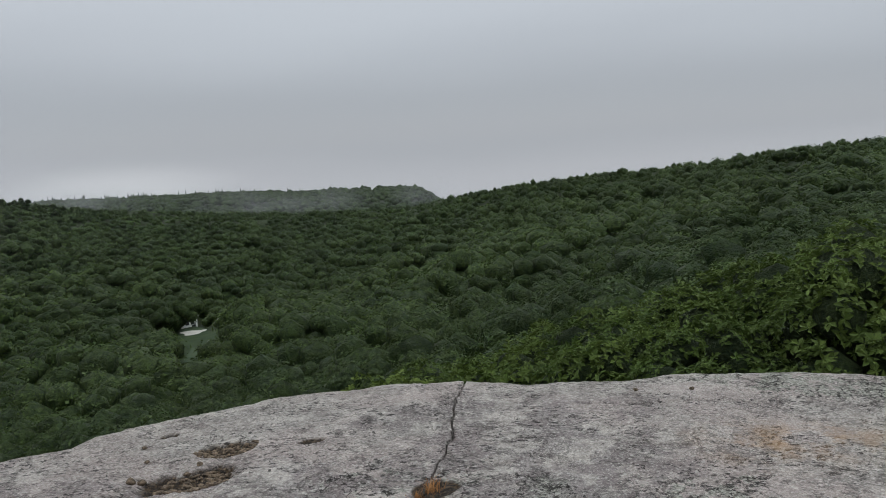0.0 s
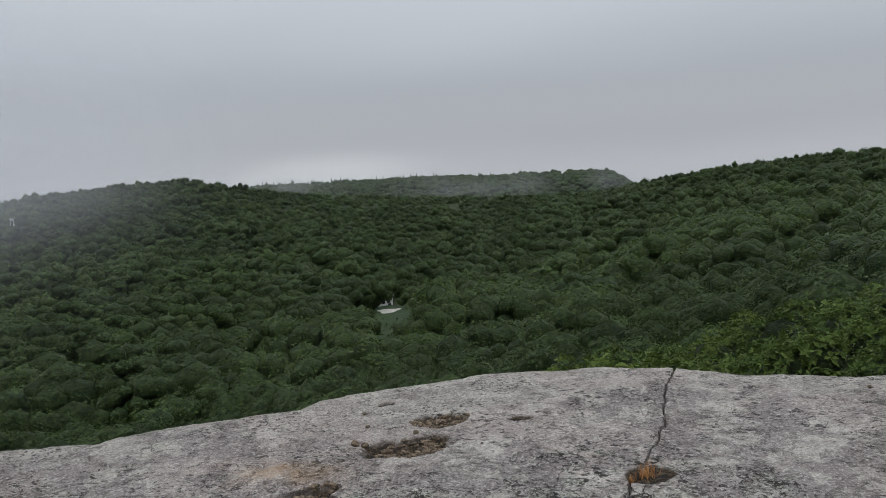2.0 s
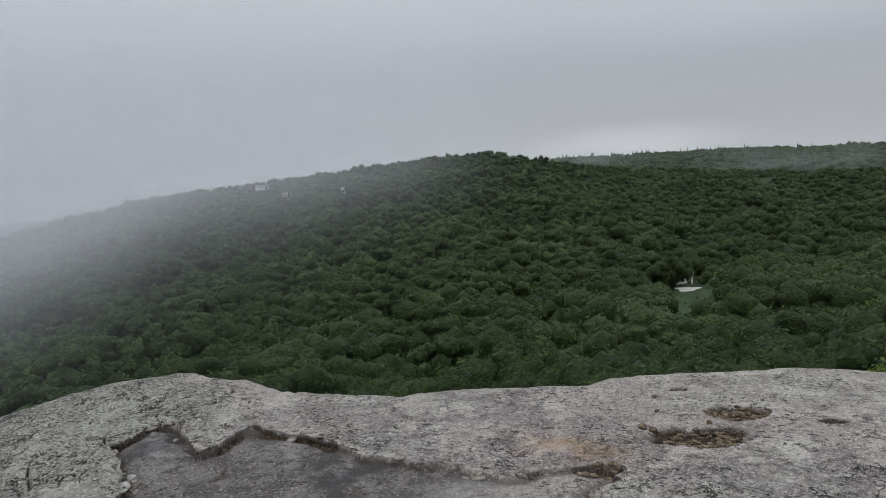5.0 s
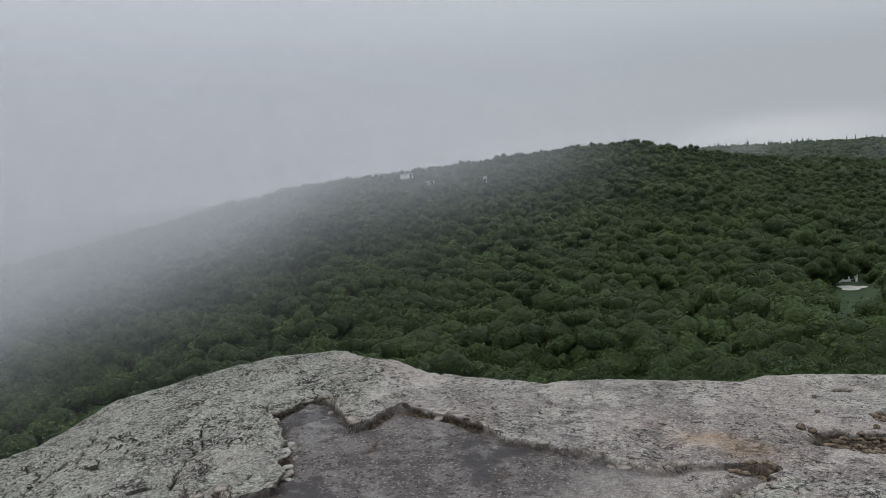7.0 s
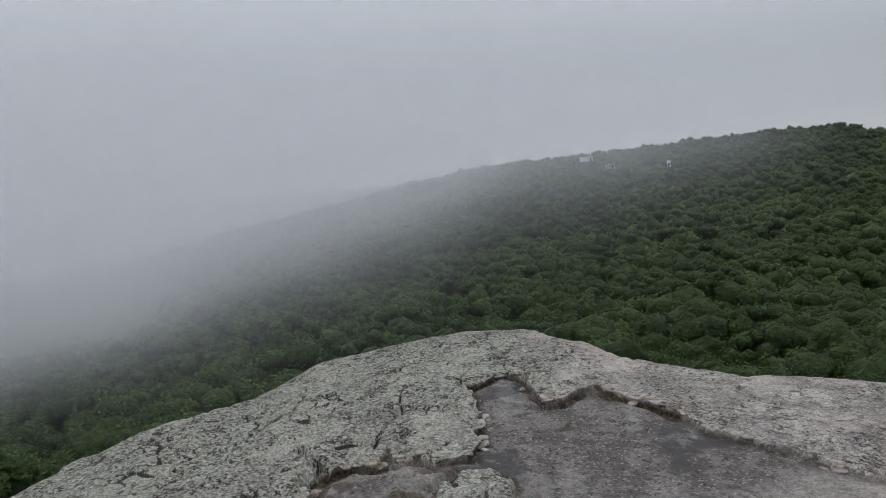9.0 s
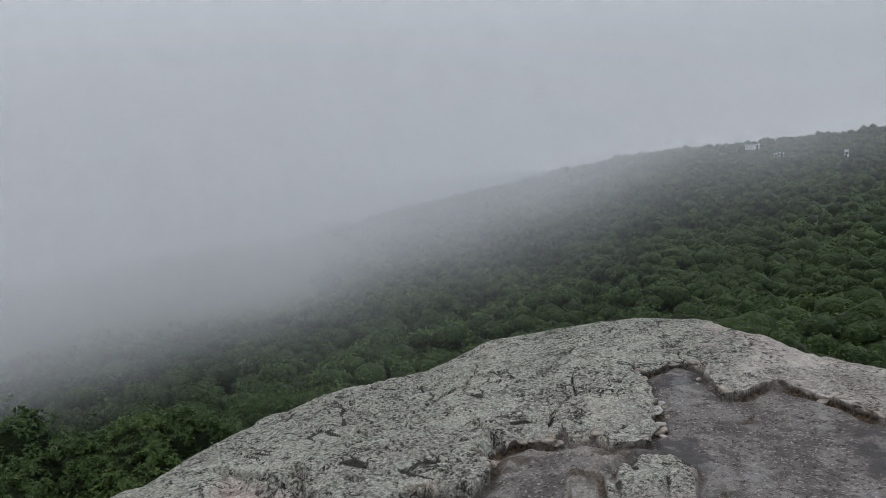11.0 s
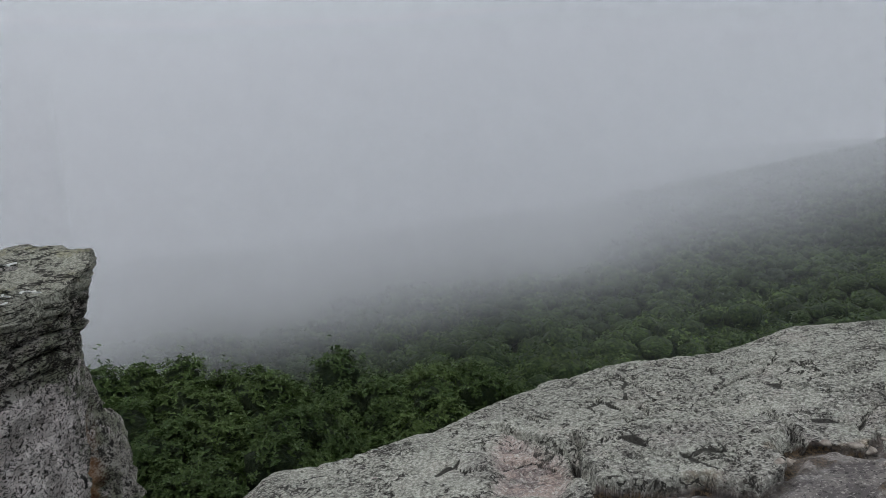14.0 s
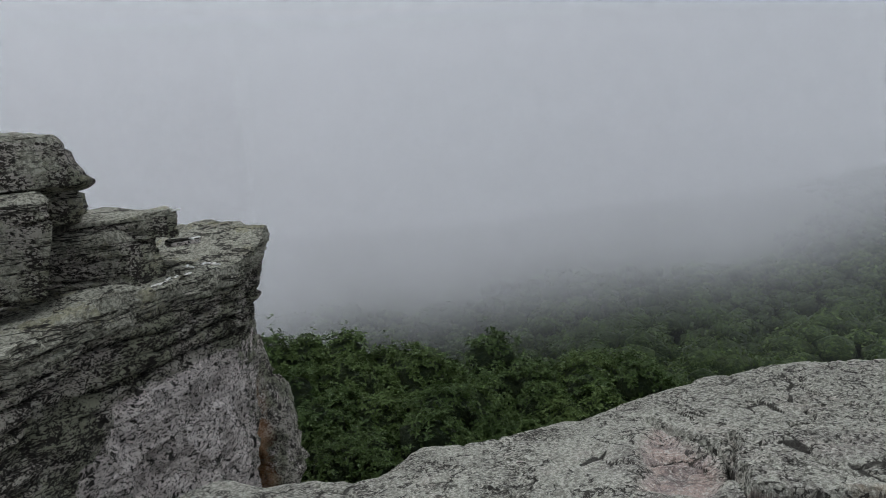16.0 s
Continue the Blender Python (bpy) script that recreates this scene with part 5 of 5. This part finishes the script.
def scatter_stones():
    rng = np.random.default_rng(95)
    # a row of pale flat stones where the wet hollow narrows
    for i, (x, y) in enumerate(((-3.72, 2.40), (-3.66, 2.33), (-3.60, 2.29), (-3.53, 2.24), (-3.46, 2.20), (-3.40, 2.16), (-3.33, 2.12))):
        s = rng.uniform(0.016, 0.032)
        ob = new("flat_stone", stone("flat_stone", (s * 1.5, s, s * 0.45), 100 + i))
        ob.matrix_basis = pose(x, y, ledge_height(x, y) + s * 0.25, rng.uniform(-8, 8), rng.uniform(-8, 8), rng.uniform(0, 360))
        tagged(ob, "pale flat stone in a row across the wet hollow", "stone", "row of flat stones")
    # broken blocks along the rims of the hollows
    for k in range(5, 33):
        (ax, ay), (bx, by) = FLOOR[k], FLOOR[k + 1]
        for u in rng.uniform(0, 1, max(1, int(math.hypot(bx - ax, by - ay) / 0.2))):
            x, y, s = ax + (bx - ax) * u + rng.normal() * 0.02, ay + (by - ay) * u + rng.normal() * 0.02, rng.uniform(0.018, 0.042)
            ob = new("broken_stone", stone("broken_stone", (s * 1.5, s, s * 0.5), 300 + k * 4 + int(u * 4)))
            ob.matrix_basis = pose(x, y, ledge_height(x, y) + s * 0.05, rng.uniform(-10, 10), rng.uniform(-10, 10), math.degrees(math.atan2(by - ay, bx - ax)) + rng.uniform(-20, 20))
            tagged(ob, "angular grey-brown stone broken from the rock's rim", "stone", "broken stones")
    # dark pebbles beside the gravelly potholes
    for i, (x, y, s) in enumerate(((-1.43, 3.98, 0.022), (-1.49, 3.99, 0.026), (-1.52, 4.30, 0.014), (-1.20, 4.20, 0.016), (-1.62, 4.52, 0.014), (-1.05, 4.15, 0.012), (1.36, 5.08, 0.018), (1.72, 5.05, 0.016))):
        ob = new("pebble", stone("pebble", (s * 1.2, s, s * 0.8), 120 + i))
        ob.matrix_basis = pose(x, y, ledge_height(x, y) + s * 0.5, 0, 0, rng.uniform(0, 360))
        tagged(ob, "small dark pebble on the bare rock", "pebble", "pebbles")
    # gravel and leaf litter that fills the potholes
    for px, py, a, b, turn, depth in POTS[:3]:
        t, q = rng.uniform(0, 6.283, 170), np.sqrt(rng.uniform(0, 0.95, 170))
        u, w = a * q * np.cos(t), b * q * np.sin(t)
        x, y = px + u * math.cos(radians(turn)) - w * math.sin(radians(turn)), py + u * math.sin(radians(turn)) + w * math.cos(radians(turn))
        z, s = ledge_heights(x, y), rng.uniform(0.004, 0.018, 170)
        v, f = BALL1
        vs = [v * rng.uniform(0.7, 1.3, (len(v), 1)) * (s[k] * 1.4, s[k], s[k] * 0.6) + (x[k], y[k], z[k] + s[k] * 0.4) for k in range(170)]
        fs = [f + k * len(v) for k in range(170)]
        ob = new("pothole_gravel", mesh_of("pothole_gravel", np.concatenate(vs), np.concatenate(fs), M_PEBBLE))
        tagged(ob, "brown gravel and leaf litter in a shallow rock pothole", "gravel", "pothole fillings", "stuff")


def grass_tuft(x, y, count, height, spread, mat, label, seed):
    """Blades that rise from one spot and bend outward."""
    rng = np.random.default_rng(seed)
    vs, fs, n = [], [], 0
    z0 = ledge_height(x, y) - 0.005
    for _ in range(count):
        t, h = rng.uniform(0, 6.283), height * rng.uniform(0.4, 1.1)
        bx, by = x + rng.normal() * spread * 0.5, y + rng.normal() * spread * 0.5
        bend, w = rng.uniform(0.2, 0.9) * h, rng.uniform(0.0015, 0.003)
        for k in range(5):
            u = k / 4
            cx, cy, cz = bx + math.cos(t) * bend * u * u, by + math.sin(t) * bend * u * u, z0 + h * (u - 0.25 * u * u)
            vs += [(cx - math.sin(t) * w * (1 - u * 0.9), cy + math.cos(t) * w * (1 - u * 0.9), cz), (cx + math.sin(t) * w * (1 - u * 0.9), cy - math.cos(t) * w * (1 - u * 0.9), cz)]
        fs += [(n + 2 * k, n + 2 * k + 1, n + 2 * k + 3, n + 2 * k + 2) for k in range(4)]
        n += 10
    ob = new("grass_tuft", mesh_of("grass_tuft", np.array(vs), np.array(fs), mat))
    return tagged(ob, label, "grass", kind="stuff")


def rim_plant(az, r, z, seed):
    """A small leafy shoot that looks over the ledge's rim."""
    rng = np.random.default_rng(seed)
    q, qf, _, _ = leafy_crown(rng, 6, 40, 5, 0.2, (0.2, 0.4), 0.3)
    p = polar(az, 0, r)
    root = new("rim_plant")
    root.matrix_basis = pose(p.x, p.y, z - 0.75)
    part("leaves", mesh_of("leaves", q * 0.22 + (0, 0, 0.75), qf, M_LEAF_NEAR, attrs={"tint": np.full(len(q), 0.8)}), root)
    v, f = limb([(0, 0, 0), (0.02, 0, 0.3), (0.0, 0.01, 0.6)], (0.012, 0.009, 0.004), 5)
    part("stem", mesh_of("stem", v, f, M_BARK), root)
    return tagged(root, "bright green leafy shoot growing below the ledge rim", "plant", "rim plants")


def chalk_marks():
    """Faded white writing on the cliff top, no longer legible: plain strokes."""
    rng = np.random.default_rng(90)
    deps = bpy.context.evaluated_depsgraph_get()
    for az0, r0, count, w in ((121.7, 6.2, 10, 0.045), (124.2, 5.72, 14, 0.05)):
        for i in range(count):
            az = az0 - (i - count / 2) * 0.27
            p = polar(az, 0, r0 + 0.035 * i + rng.normal() * 0.03)
            hit, place, _, _, _, _ = scene.ray_cast(deps, Vector((p.x, p.y, 1.3)), Vector((0, 0, -1)))
            if not hit or place.z < 0.3:
                continue
            bm = bmesh.new()
            box(bm, (-0.007, -w * rng.uniform(0.5, 1.0), -0.004), (0.007, w, 0.006))
            ob = new("chalk_mark", bm_mesh("chalk_mark", bm, M_CHALK))
            ob.matrix_basis = pose(place.x, place.y, place.z + 0.004, 0, 0, az + rng.uniform(-55, 55))
            tagged(ob, "faded white chalk stroke on the cliff top", "chalk mark", "chalk writing")


scatter_stones()
grass_tuft(0.05, 3.72, 90, 0.075, 0.05, M_STRAW, "reddish dry grass tuft in a rock crack", 96)
grass_tuft(-0.02, 3.64, 40, 0.05, 0.03, M_STRAW, "short dry grass blades in a rock crack", 97)
for i, (az, r, z) in enumerate(((3.4, 5.95, -0.10), (1.9, 6.0, -0.13), (4.6, 6.05, -0.14), (5.6, 6.1, -0.22))):
    rim_plant(az, r, z, 140 + i)
chalk_marks()
